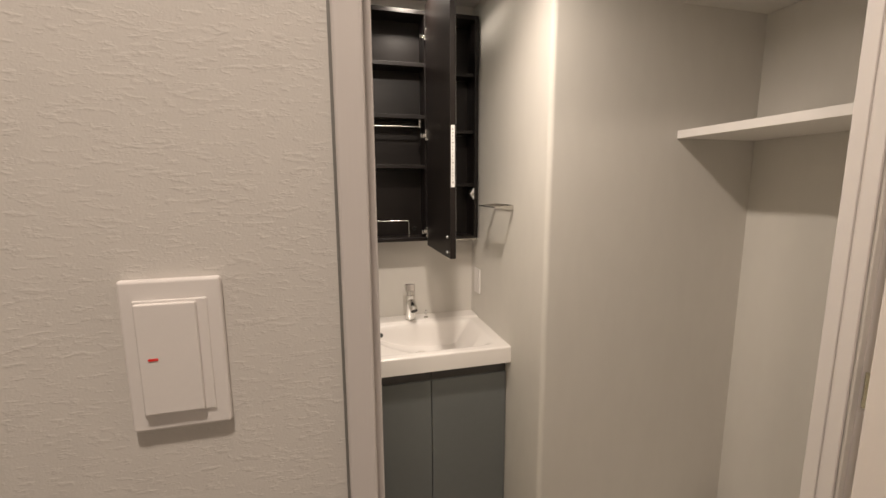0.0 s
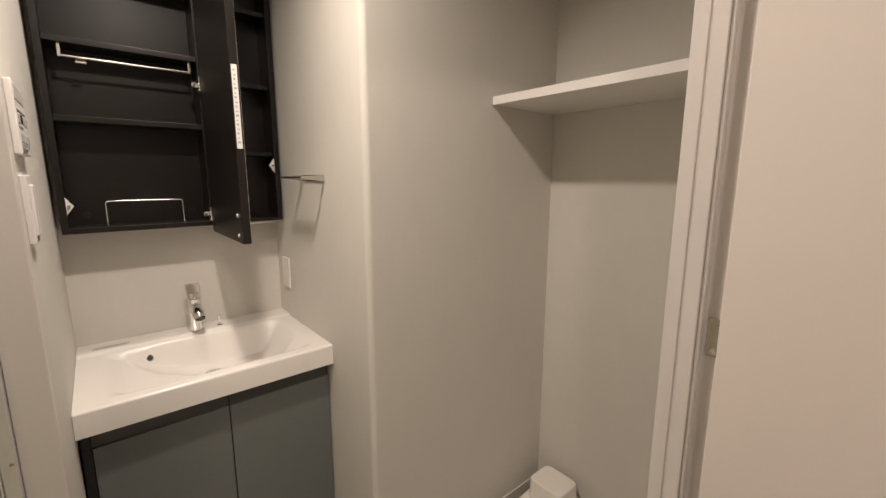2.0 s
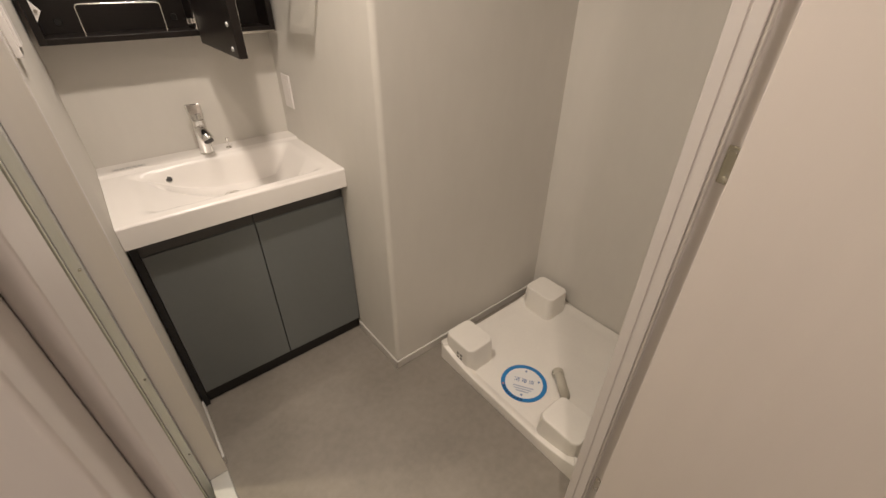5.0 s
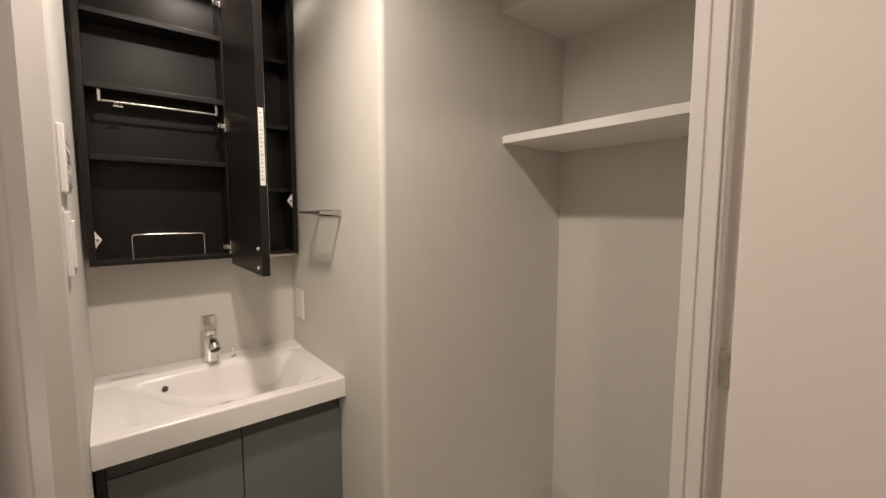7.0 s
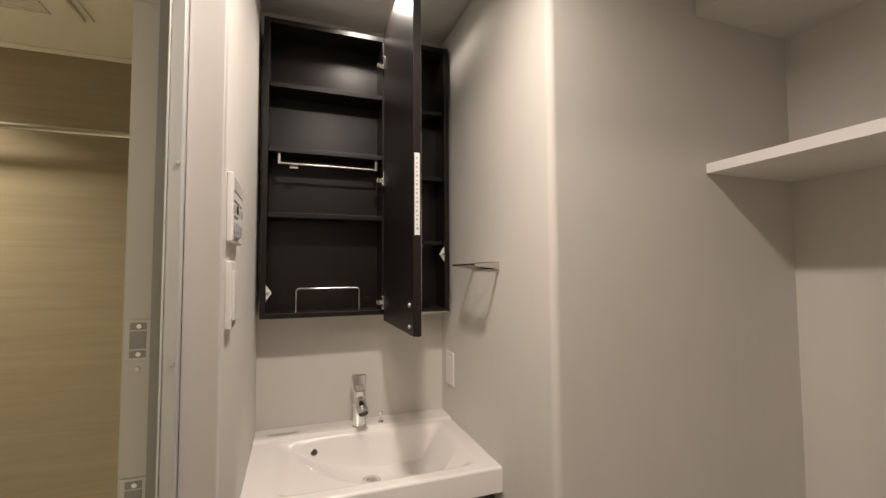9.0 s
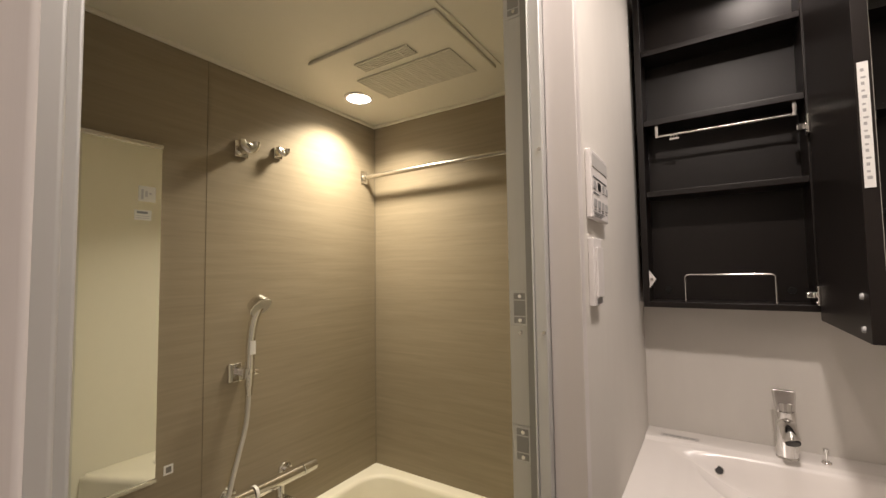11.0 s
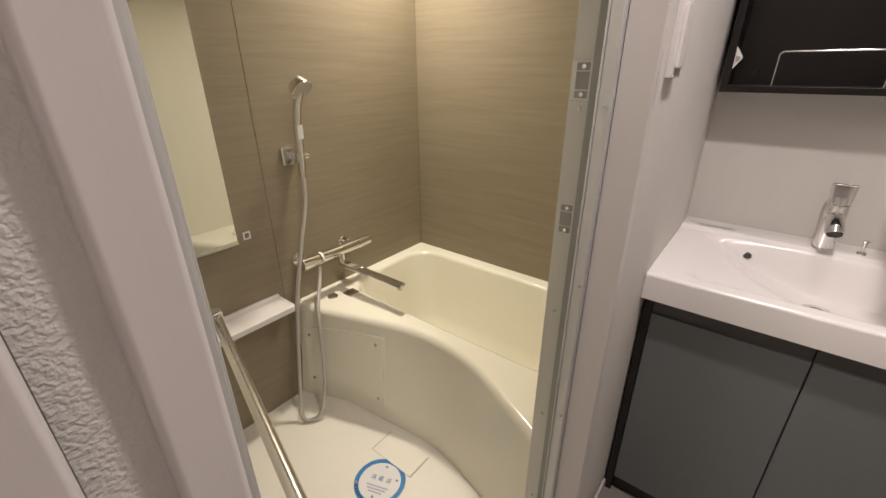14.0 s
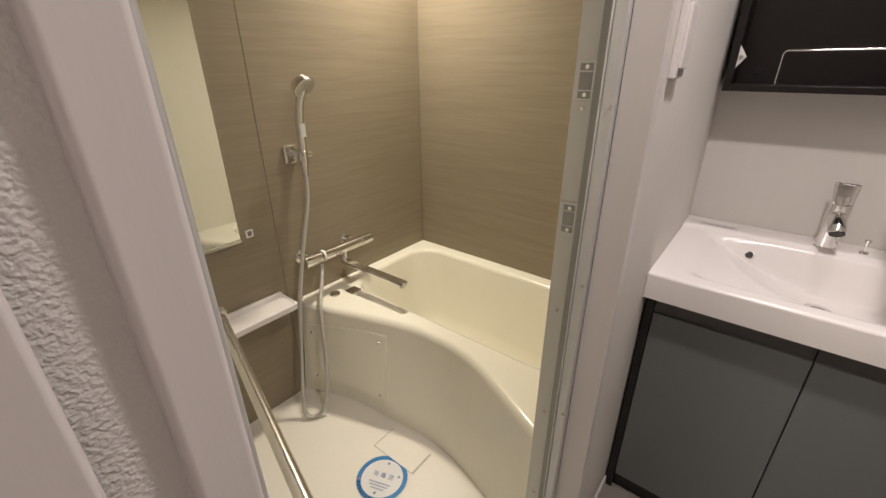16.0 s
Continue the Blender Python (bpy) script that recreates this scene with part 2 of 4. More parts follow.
def prism(outline, z0, z1, bevel=0.0, bm=None):
    """An upright block on a plan outline."""
    b = bmesh.new()
    lo = [b.verts.new((x, y, z0)) for x, y in outline]
    hi = [b.verts.new((x, y, z1)) for x, y in outline]
    n = len(outline)
    b.faces.new(lo[::-1]), b.faces.new(hi)
    for i in range(n):
        b.faces.new((lo[i], lo[(i + 1) % n], hi[(i + 1) % n], hi[i]))
    bmesh.ops.recalc_face_normals(b, faces=b.faces[:])
    if bevel:
        bmesh.ops.bevel(b, geom=[e for e in b.edges if all(abs(v.co.z - z1) < 1e-6 for v in e.verts)], offset=bevel, segments=3, affect="EDGES", profile=0.5)
    return join(bm, b)


def ring(cx, cy, r0, r1, z0, z1, seg=64, bm=None):
    b = bmesh.new()
    loops = [[b.verts.new((cx + r * math.cos(2 * math.pi * k / seg), cy + r * math.sin(2 * math.pi * k / seg), z)) for k in range(seg)]
             for r, z in ((r0, z0), (r1, z0), (r1, z1), (r0, z1))]
    for i in range(4):
        a, c = loops[i], loops[(i + 1) % 4]
        for k in range(seg):
            b.faces.new((a[k], a[(k + 1) % seg], c[(k + 1) % seg], c[k]))
    bmesh.ops.recalc_face_normals(b, faces=b.faces[:])
    return join(bm, b)


def loft(rings, bm=None, cap_first=False, cap_last=False):
    """A skin over rings that have the same count of points."""
    b = bmesh.new()
    vr = [[b.verts.new(p) for p in r] for r in rings]
    n = len(rings[0])
    for a, c in zip(vr, vr[1:]):
        for k in range(n):
            b.faces.new((a[k], a[(k + 1) % n], c[(k + 1) % n], c[k]))
    if cap_first:
        b.faces.new(vr[0][::-1])
    if cap_last:
        b.faces.new(vr[-1])
    bmesh.ops.recalc_face_normals(b, faces=b.faces[:])
    return join(bm, b)


def rounded_rect(x0, x1, y0, y1, r, n=8):
    """The plan outline of a rectangle with round corners, counter-clockwise."""
    out = []
    for cx, cy, a0 in ((x1 - r, y1 - r, 0), (x0 + r, y1 - r, 90), (x0 + r, y0 + r, 180), (x1 - r, y0 + r, 270)):
        for k in range(n + 1):
            a = radians(a0 + 90 * k / n)
            out.append((cx + r * math.cos(a), cy + r * math.sin(a)))
    return out


def writing(text, size, mat, m, parent, name="lettering"):
    cu = bpy.data.curves.new("text", "FONT")
    cu.body, cu.size, cu.extrude, cu.align_x, cu.align_y = text, size, 0.0002, "CENTER", "CENTER"
    tmp = new("text", cu)
    me = bpy.data.meshes.new_from_object(tmp.evaluated_get(bpy.context.evaluated_depsgraph_get()))
    bpy.data.objects.remove(tmp)
    me.transform(m)
    me.materials.clear()
    me.materials.append(mat)
    ob = new(name, me)
    ob.parent = parent
    return ob


# ---- structure: washroom ----
WX = -0.0105               # face of the west wall
EX = 1.362                 # face of the alcove's end wall
YS0, YS1 = -1.452, -1.385   # wall with the doorway, hall face and room face
DX0, DX1 = 0.0235, 0.660    # doorway, clear
structure("floor", box(-0.06, 1.45, YS0, 0.1, -0.06, 0.0), VINYL, "grey stone-look vinyl floor of the washroom", "floor")
structure("floor_hall", box(-1.30, 1.55, -3.0, YS0, -0.06, -0.001), VINYL, "grey-brown floor of the hall outside the washroom", "floor")
structure("wall_north", box(WX, W, 0.0, 0.1, 0, CEIL), PAPER, "off-white wallpapered wall behind the washbasin", "wall")
structure("wall_pillar", box(W, 1.46, -0.69, 0.1, 0, CEIL, 0.016, 6), PAPER, "off-white wallpapered pillar wall beside the washbasin", "wall", True)
structure("wall_east", box(EX, 1.46, -1.45, -0.69, 0, CEIL), PAPER, "off-white wallpapered wall of the laundry alcove", "wall")
DOOR_N, DOOR_S, HEAD = -0.697, -1.323, 1.97
b = box(-0.055, WX, DOOR_N + 0.024, 0.1, 0, CEIL)
box(-0.055, -0.0215, YS1, DOOR_S - 0.024, 0, CEIL, bm=b)
structure("wall_west", b, PAPER, "off-white wallpapered wall beside the bathroom door", "wall")
structure("wall_west_head", box(-0.055, WX, DOOR_S - 0.024, DOOR_N + 0.024, HEAD + 0.026, CEIL), PAPER, "off-white wall above the bathroom door", "wall")
structure("wall_rough", box(-0.022, -0.0165, YS1 + 0.001, DOOR_S - 0.024, 0.0, CEIL), PEBBLE, "rough plaster-pattern wallpaper strip between two door frames", "wall")
b = box(-1.30, DX0 - 0.034, YS0, YS1, 0, 2.35)
box(DX1 + 0.04, 1.45, YS0, YS1, 0, 2.35, bm=b)
box(DX0 - 0.034, DX1 + 0.04, YS0, YS1, 2.03, 2.35, bm=b)
structure("wall_south", b, PLASTER, "rough plaster-pattern wallpapered wall round the doorway", "wall")
structure("ceiling", box(-0.055, 1.46, YS1, 0.1, CEIL, CEIL + 0.06), CEILING, "off-white papered ceiling of the washroom", "ceiling")
structure("soffit", box(1.030, EX, -1.385, -0.69, 1.842, CEIL, 0.002), PAPER, "off-white boxed soffit above the laundry alcove", "soffit")
# hall
b = box(-1.30, -1.2, -3.0, YS0, 0, 2.35)
box(1.45, 1.55, -3.0, YS0, 0, 2.35, bm=b)
box(-1.30, 1.55, -3.1, -3.0, 0, 2.35, bm=b)
structure("wall_hall", b, PLASTER, "plain off-white hall walls", "wall")
structure("ceiling_hall", box(-1.30, 1.55, -3.1, YS1, 2.35, 2.40), CEILING, "off-white hall ceiling", "ceiling")


def skirting(name, x0, x1, y0, y1):
    structure(name, box(x0, x1, y0, y1, 0, 0.034, 0.0025), SKIRT, "slim off-white baseboard", "baseboard")


skirting("baseboard_pillar_side", W - 0.007, W, -0.697, -0.415)
skirting("baseboard_alcove", W - 0.007, EX, -0.697, -0.69)
skirting("baseboard_east", EX - 0.007, EX, -1.385, -0.697)
skirting("baseboard_west", WX, WX + 0.007, -0.673, -0.425)

# bathroom door frame: wood lining, aluminium frame, strike plates
frame1 = thing("door_frame", "white bathroom door lining with silver aluminium frame", "door frame", kind="structure")
part("casing", box(-0.061, WX + 0.001, DOOR_N, DOOR_N + 0.024, 0, HEAD, 0.002, 3), TRIM, frame1)
part("casing", box(-0.061, WX + 0.0015, DOOR_S - 0.025, DOOR_S, 0, HEAD, 0.0035, 3), TRIM, frame1)
part("casing", box(-0.061, WX + 0.003, DOOR_S - 0.025, DOOR_N + 0.024, HEAD, HEAD + 0.026, 0.003), TRIM, frame1)
JN = DOOR_N - 0.016         # face of the north aluminium jamb
part("aluminium_jamb", box(-0.081, -0.0615, JN, DOOR_N + 0.03, BF, HEAD, 0.0025, 3), ALU, frame1, "silver aluminium jamb")
part("aluminium_rib", box(-0.0835, -0.0812, JN - 0.004, DOOR_N + 0.03, BF, HEAD, 0.0008), ALU_LIGHT, frame1)
part("gasket", box(-0.0992, -0.0837, JN + 0.011, DOOR_N + 0.03, BF, HEAD), ALU_SHADE, frame1, "sealing groove with its shade painted grey")
part("aluminium_stile", box(-0.1395, -0.0994, DOOR_N + 0.014, DOOR_N + 0.05, BF, HEAD, 0.002), ALU_LIGHT, frame1, "pale painted aluminium stile")
part("aluminium_jamb", box(-0.1395, -0.0615, DOOR_S - 0.03, DOOR_S + 0.020, BF, HEAD, 0.003), ALU, frame1, "silver aluminium jamb")
part("aluminium_head", box(-0.1395, -0.0615, DOOR_S + 0.020, JN - 0.004, HEAD - 0.03, HEAD, 0.003), ALU, frame1)
part("threshold", box(-0.060, WX, DOOR_S, DOOR_N, -0.06, 0.003, 0.003), ALU, frame1, "aluminium threshold")
for z in (1.376, 1.078, 0.775, 0.47, 0.17):
    part("screw", cyl((-0.067, JN + 0.001, z), (-0.067, JN - 0.0025, z), 0.0032, 0.0026, 12), STEEL, frame1)
SN = DOOR_N + 0.014         # face of the painted stile
for z in (1.071, 0.69, 0.42, 0.15, -0.08):
    part("screw", cyl((-0.119, SN + 0.001, z), (-0.119, SN - 0.0025, z), 0.0038, 0.003, 12), STEEL, frame1)
for z in (1.113, 0.884, 1.66):
    pl = part("strike_plate", box(-0.1365, -0.1005, SN - 0.0035, SN + 0.001, z - 0.030, z + 0.030, 0.0015), ALU, frame1, "steel strike plate")
    # Slot and screw recesses are flat sheets, darkened to look like shaded hollows.
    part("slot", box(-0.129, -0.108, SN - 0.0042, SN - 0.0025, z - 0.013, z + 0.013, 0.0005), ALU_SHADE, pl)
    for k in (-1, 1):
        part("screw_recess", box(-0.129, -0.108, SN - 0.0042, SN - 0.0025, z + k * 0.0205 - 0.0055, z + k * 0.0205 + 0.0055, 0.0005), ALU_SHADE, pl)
        part("screw", cyl((-0.117, SN - 0.003, z + k * 0.0205), (-0.117, SN - 0.0060, z + k * 0.0205), 0.0042, 0.0034, 12), CHROME, pl)

# hall doorway frame and its open leaf
frame2 = thing("doorway_frame", "white wood-sheet door frame of the washroom entrance", "door frame", kind="structure")
part("jamb", box(DX0 - 0.034, DX0 - 0.010, -1.463, -1.372, 0, 2.0, 0.003, 3), TRIM, frame2)
part("door_stop", box(DX0 - 0.010, DX0, -1.425, -1.3725, 0, 2.0, 0.002), TRIM, frame2)
part("jamb", box(DX1 + 0.015, DX1 + 0.045, -1.466, -1.3825, 0, 2.0, 0.003, 3), TRIM, frame2)
part("door_stop", box(DX1, DX1 + 0.0152, -1.4075, -1.3885, 0, 2.0, 0.0015), TRIM, frame2)
part("stop_groove", box(DX1 + 0.002, DX1 + 0.0152, -1.4098, -1.4077, 0, 2.0), TRIM, frame2)
part("door_stop", box(DX1, DX1 + 0.0152, -1.4285, -1.4100, 0, 2.0, 0.0015), TRIM, frame2)
part("gasket", box(DX1 + 0.003, DX1 + 0.0152, -1.4335, -1.4287, 0, 2.0, 0.0015), SKIRT, frame2, "pale door seal")
# Dark strip that paints in the casing's shadow line on the hall wall.
part("painted_shadow_line", box(DX0 - 0.0365, DX0 - 0.0338, YS0 - 0.002, YS0 + 0.004, 0, 2.03), DARK_GREY, frame2, "thin dark edge strip")
# Thin dark grey strip where the rough wall meets the left jamb.
part("dark_edge_line", box(-0.0166, -0.0145, -1.3735, -1.3716, 0, 2.0), DARK_GREY, frame2, "thin dark edge strip")
part("head", box(DX0 - 0.034, DX1 + 0.045, -1.464, -1.3715, 2.0, 2.03, 0.003), TRIM, frame2)
leaf = thing("door", "white sheet-faced washroom door standing open into the hall", "door", kind="structure")
part("leaf", box(0.640, 0.673, -2.07, -1.4590, 0.008, 1.995, 0.0025), LEAF, leaf)
for z in (0.22, 1.026, 1.80):
    h = part("hinge", box(DX1 + 0.0128, DX1 + 0.0155, -1.4600, -1.4375, z - 0.026, z + 0.026, 0.001), STEEL, leaf, "steel hinge plate")
    part("hinge_knuckle", cyl((DX1 + 0.006, -1.4615, z - 0.026), (DX1 + 0.006, -1.4615, z + 0.026), 0.0055, 0.0055, 16, 0.001), STEEL, h)
    for k in (-1, 1):
        part("screw", cyl((DX1 + 0.013, -1.447, z + k * 0.017), (DX1 + 0.0112, -1.447, z + k * 0.017), 0.004, 0.003, 12), CHROME, h)

# ---- structure: bathroom ----
b = box(BW - 0.02, BE, BS - 0.02, BN + 0.02, BF - 0.05, BF)
structure("floor_bath", b, BATHFLOOR, "ivory moulded shower floor", "floor")
wb = thing("wall_bath_west", "beige wood-grain bath wall panels with a dark vertical seam", "wall", kind="structure")
part("panel", box(BW - 0.02, BW, -0.628, BN + 0.0, BF, BC), WOOD, wb, smooth=False)
part("panel", box(BW - 0.02, BW, BS, -0.631, BF, BC), WOOD, wb, smooth=False)
part("seam", box(BW - 0.02, BW - 0.0015, -0.631, -0.628, BF, BC), SEAM, wb, smooth=False)
structure("wall_bath_north", box(BW - 0.02, BE, BN, BN + 0.02, BF, BC), WOOD, "beige wood-grain bath wall panel behind the tub", "wall")
structure("bath_corner_bead", box(BW, BW + 0.004, BN - 0.004, BN, 0.25, BC), SEAM, "thin brown corner bead", "trim")
structure("wall_bath_south", box(BW - 0.02, BE, BS - 0.02, BS, BF, BC), CREAM, "cream bath wall panel", "wall")
b = box(BE - 0.005, BE + 0.02, DOOR_N + 0.05, BN, BF, BC)
box(BE - 0.005, BE + 0.02, BS, DOOR_S - 0.03, BF, BC, bm=b)
box(BE - 0.005, BE + 0.02, DOOR_S - 0.03, DOOR_N + 0.05, HEAD, BC + 0.06, bm=b)
structure("wall_bath_east", b, CREAM, "cream bath wall panels beside the door", "wall")
structure("ceiling_bath", box(BW - 0.02, BE + 0.02, BS - 0.02, BN + 0.02, BC, BC + 0.05), BATHCEIL, "off-white glossy bath ceiling panel", "ceiling")
b = box(BW, BE, BN - 0.012, BN, BC - 0.014, BC, 0.003)
box(BW, BW + 0.012, BS, BN - 0.012, BC - 0.014, BC, 0.003, bm=b)
structure("ceiling_trim_bath", b, BATHCEIL, "off-white ceiling edge trim of the bathroom", "trim")


# ---- lamps as things ----
def downlight(x, y, z, mat, r, label):
    d = thing("downlight", label, "downlight")
    part("trim_ring", ring(x, y, r, r + 0.012, z - 0.006, z + 0.001), PLASTIC, d)
    part("diffuser", cyl((x, y, z - 0.003), (x, y, z + 0.001), r, r, 40), mat, d, "glowing diffuser")


downlight(0.30, -0.225, CEIL, LIT, 0.045, "lit round ceiling downlight above the washbasin")
downlight(0.25, -0.88, CEIL, LIT, 0.045, "lit round ceiling downlight in the washroom")
downlight(-1.067, -0.10, BC, LIT_BATH, 0.05, "lit round ceiling downlight above the bathtub")
downlight(-0.09, -1.97, 2.35, LIT, 0.07, "lit round ceiling downlight in the hall")

# ---- washroom: washbasin unit ----
def smooth01(t):
    t = max(0.0, min(1.0, t))
    return t * t * (3 - 2 * t)


TOP = 0.716


def counter_height(x, y):
    ledge = 0.006 * smooth01((y + 0.094) / 0.012)
    right = smooth01((0.562 - x) / 0.09)
    front, back = smooth01((y + 0.422) / 0.05), smooth01((-0.098 - y) / 0.035)
    # the bowl deepens in a curved hollow round the drain
    h = max(0.0, min(1.0, (1.0 - math.hypot((x - 0.36) / 0.262, (y + 0.10) / 0.265)) / 0.75))
    hollow = 1 - (1 - h) ** 2
    slope = max(0.0, min(1.0, (x - 0.07) / 0.30))
    rim = smooth01((x - 0.045) / 0.05) * right * front * back
    return TOP + ledge - (0.016 + 0.030 * slope) * rim - 0.055 * hollow * rim


def washbasin():
    t = thing("washbasin", "white cast-resin washbasin counter with an integral sink", "washbasin")
    b = bmesh.new()
    x0, x1, y0, y1, nx, ny = WX + 0.001, W - 0.001, -0.458, -0.001, 96, 80
    r = 0.006
    g = []
    for j in range(ny + 1):
        row = []
        for i in range(nx + 1):
            x, y = x0 + (x1 - x0) * i / nx, y0 + (y1 - y0) * j / ny
            z = counter_height(x, y)
            e = y - y0
            if e < r:
                z -= r - math.sqrt(max(0, r * r - (r - e) ** 2))
            row.append(b.verts.new((x, y, z)))
        g.append(row)
    for j in range(ny):
        for i in range(nx):
            b.faces.new((g[j][i], g[j][i + 1], g[j + 1][i + 1], g[j + 1][i]))
    edge = [e for e in b.edges if e.is_boundary]
    ext = bmesh.ops.extrude_edge_only(b, edges=edge)
    for v in (q for q in ext["geom"] if isinstance(q, bmesh.types.BMVert)):
        v.co.z = 0.655
    bmesh.ops.recalc_face_normals(b, faces=b.faces[:])
    part("counter", b, BOWL, t)
    hole = part("overflow", ring(0, 0, 0.0085, 0.0105, -0.001, 0.0012, 32), STEEL, t, "chrome overflow ring")
    hole.matrix_basis = pose(0.158, -0.1195, counter_height(0.158, -0.1195) + 0.001, 58, 0, 0)
    core = part("overflow_hole", cyl((0, 0, -0.001), (0, 0, 0.001), 0.0087), DARK, hole)
    zd = counter_height(0.305, -0.245) + 0.001
    d = part("drain", ring(0.305, -0.245, 0.014, 0.026, zd, zd + 0.003, 40), CHROME, t, "chrome drain")
    part("plug", cyl((0.305, -0.245, zd), (0.305, -0.245, zd + 0.002), 0.0142), STEEL, d)
    lab = part("maker_plate", box(0.026, 0.116, -0.066, -0.043, TOP + 0.0055, TOP + 0.0068, 0.0004), material("grey_plate", (0.52, 0.50, 0.48), 0.35), t, "pale grey maker plate")
    for i in range(5):
        part("print_bar", box(0.032 + i * 0.0160, 0.044 + i * 0.0160, -0.059, -0.050, TOP + 0.0066, TOP + 0.0071), BUTTON, lab, smooth=False)


def vanity_cabinet():
    t = thing("vanity_cabinet", "slate-grey two-door vanity cabinet with black edges under the washbasin", "cabinet")
    part("body", box(0.000, 0.594, -0.398, -0.002, 0.057, 0.598, 0.001), BLACK, t, "black cabinet carcass")
    for x0, x1 in ((0.0125, 0.3045), (0.3065, 0.5965)):
        part("handle_recess", box(x0, x1, -0.415, -0.38, 0.599, 0.654, 0.001), CARBON, t, "dark grey finger-pull rail")
    part("side_edge", box(-0.006, 0.0122, -0.424, -0.30, 0.0, 0.652, 0.001), BLACK, t, "black side panel edge")
    part("kickboard", box(0.0125, 0.597, -0.405, -0.38, 0.0, 0.056, 0.001), BLACK, t, "black kickboard")
    for x0, x1 in ((0.0135, 0.3040), (0.3070, 0.5965)):
        part("door", box(x0, x1, -0.422, -0.400, 0.058, 0.604, 0.0012), SLATE, t)


def tap():
    t = thing("tap", "chrome single-lever basin tap standing on the washbasin ledge", "tap")
    x, y, z = 0.297, -0.060, TOP + 0.006
    part("base_ring", cyl((x, y, z - 0.002), (x, y, z + 0.005), 0.023, 0.021, 32, 0.001), CHROME, t)
    part("body", cyl((x, y, z + 0.004), (x, y - 0.004, z + 0.112), 0.0215, 0.0205, 32, 0.002), CHROME, t)
    b = tube([(x, y - 0.004, z + 0.080), (x, y - 0.030, z + 0.079), (x + 0.002, y - 0.056, z + 0.066), (x + 0.004, y - 0.062, z + 0.058)], 0.0172, 24, 5)
    s = part("spout", b, CHROME, t)
    part("aerator", cyl((x + 0.004, y - 0.0635, z + 0.0575), (x + 0.0045, y - 0.0665, z + 0.0540), 0.0145, 0.0142, 24), DARK, s, "dark aerator opening")
    b = box(-0.0235, 0.0235, -0.030, 0.030, -0.009, 0.009, 0.005, 3)
    for v in b.verts:
        v.co.x *= 1 - 0.20 * (v.co.y < -0.01)
    b.transform(pose(x, y + 0.004, z + 0.128, 74, 0, 0))
    part("lever", b, CHROME, t)
    part("neck", cyl((x, y - 0.004, z + 0.108), (x, y - 0.002, z + 0.128), 0.0135, 0.0135, 24), CHROME, t)
    part("dial", cyl((x + 0.014, y - 0.008, z + 0.048), (x + 0.024, y - 0.010, z + 0.048), 0.012, 0.011, 24, 0.001), CHROME, t)


def plug_knob():
    t = thing("plug_rod", "small chrome pop-up plug knob on the washbasin ledge", "plug rod")
    z = TOP + 0.006
    part("collar", cyl((0.368, -0.055, z - 0.001), (0.368, -0.055, z + 0.004), 0.010, 0.0085, 24, 0.001), CHROME, t)
    part("rod", cyl((0.368, -0.055, z + 0.003), (0.368, -0.055, z + 0.026), 0.0028), CHROME, t)
    part("knob", cyl((0.368, -0.055, z + 0.025), (0.368, -0.055, z + 0.034), 0.0052, 0.0062, 20, 0.0015), CHROME, t)


washbasin(), vanity_cabinet(), tap(), plug_knob()


# ---- mirror cabinet with one door standing open ----
CX0, CX1, CZ0, CZ1, CY = 0.003, 0.590, 1.074, 1.980, -0.106
DIV = 0.362


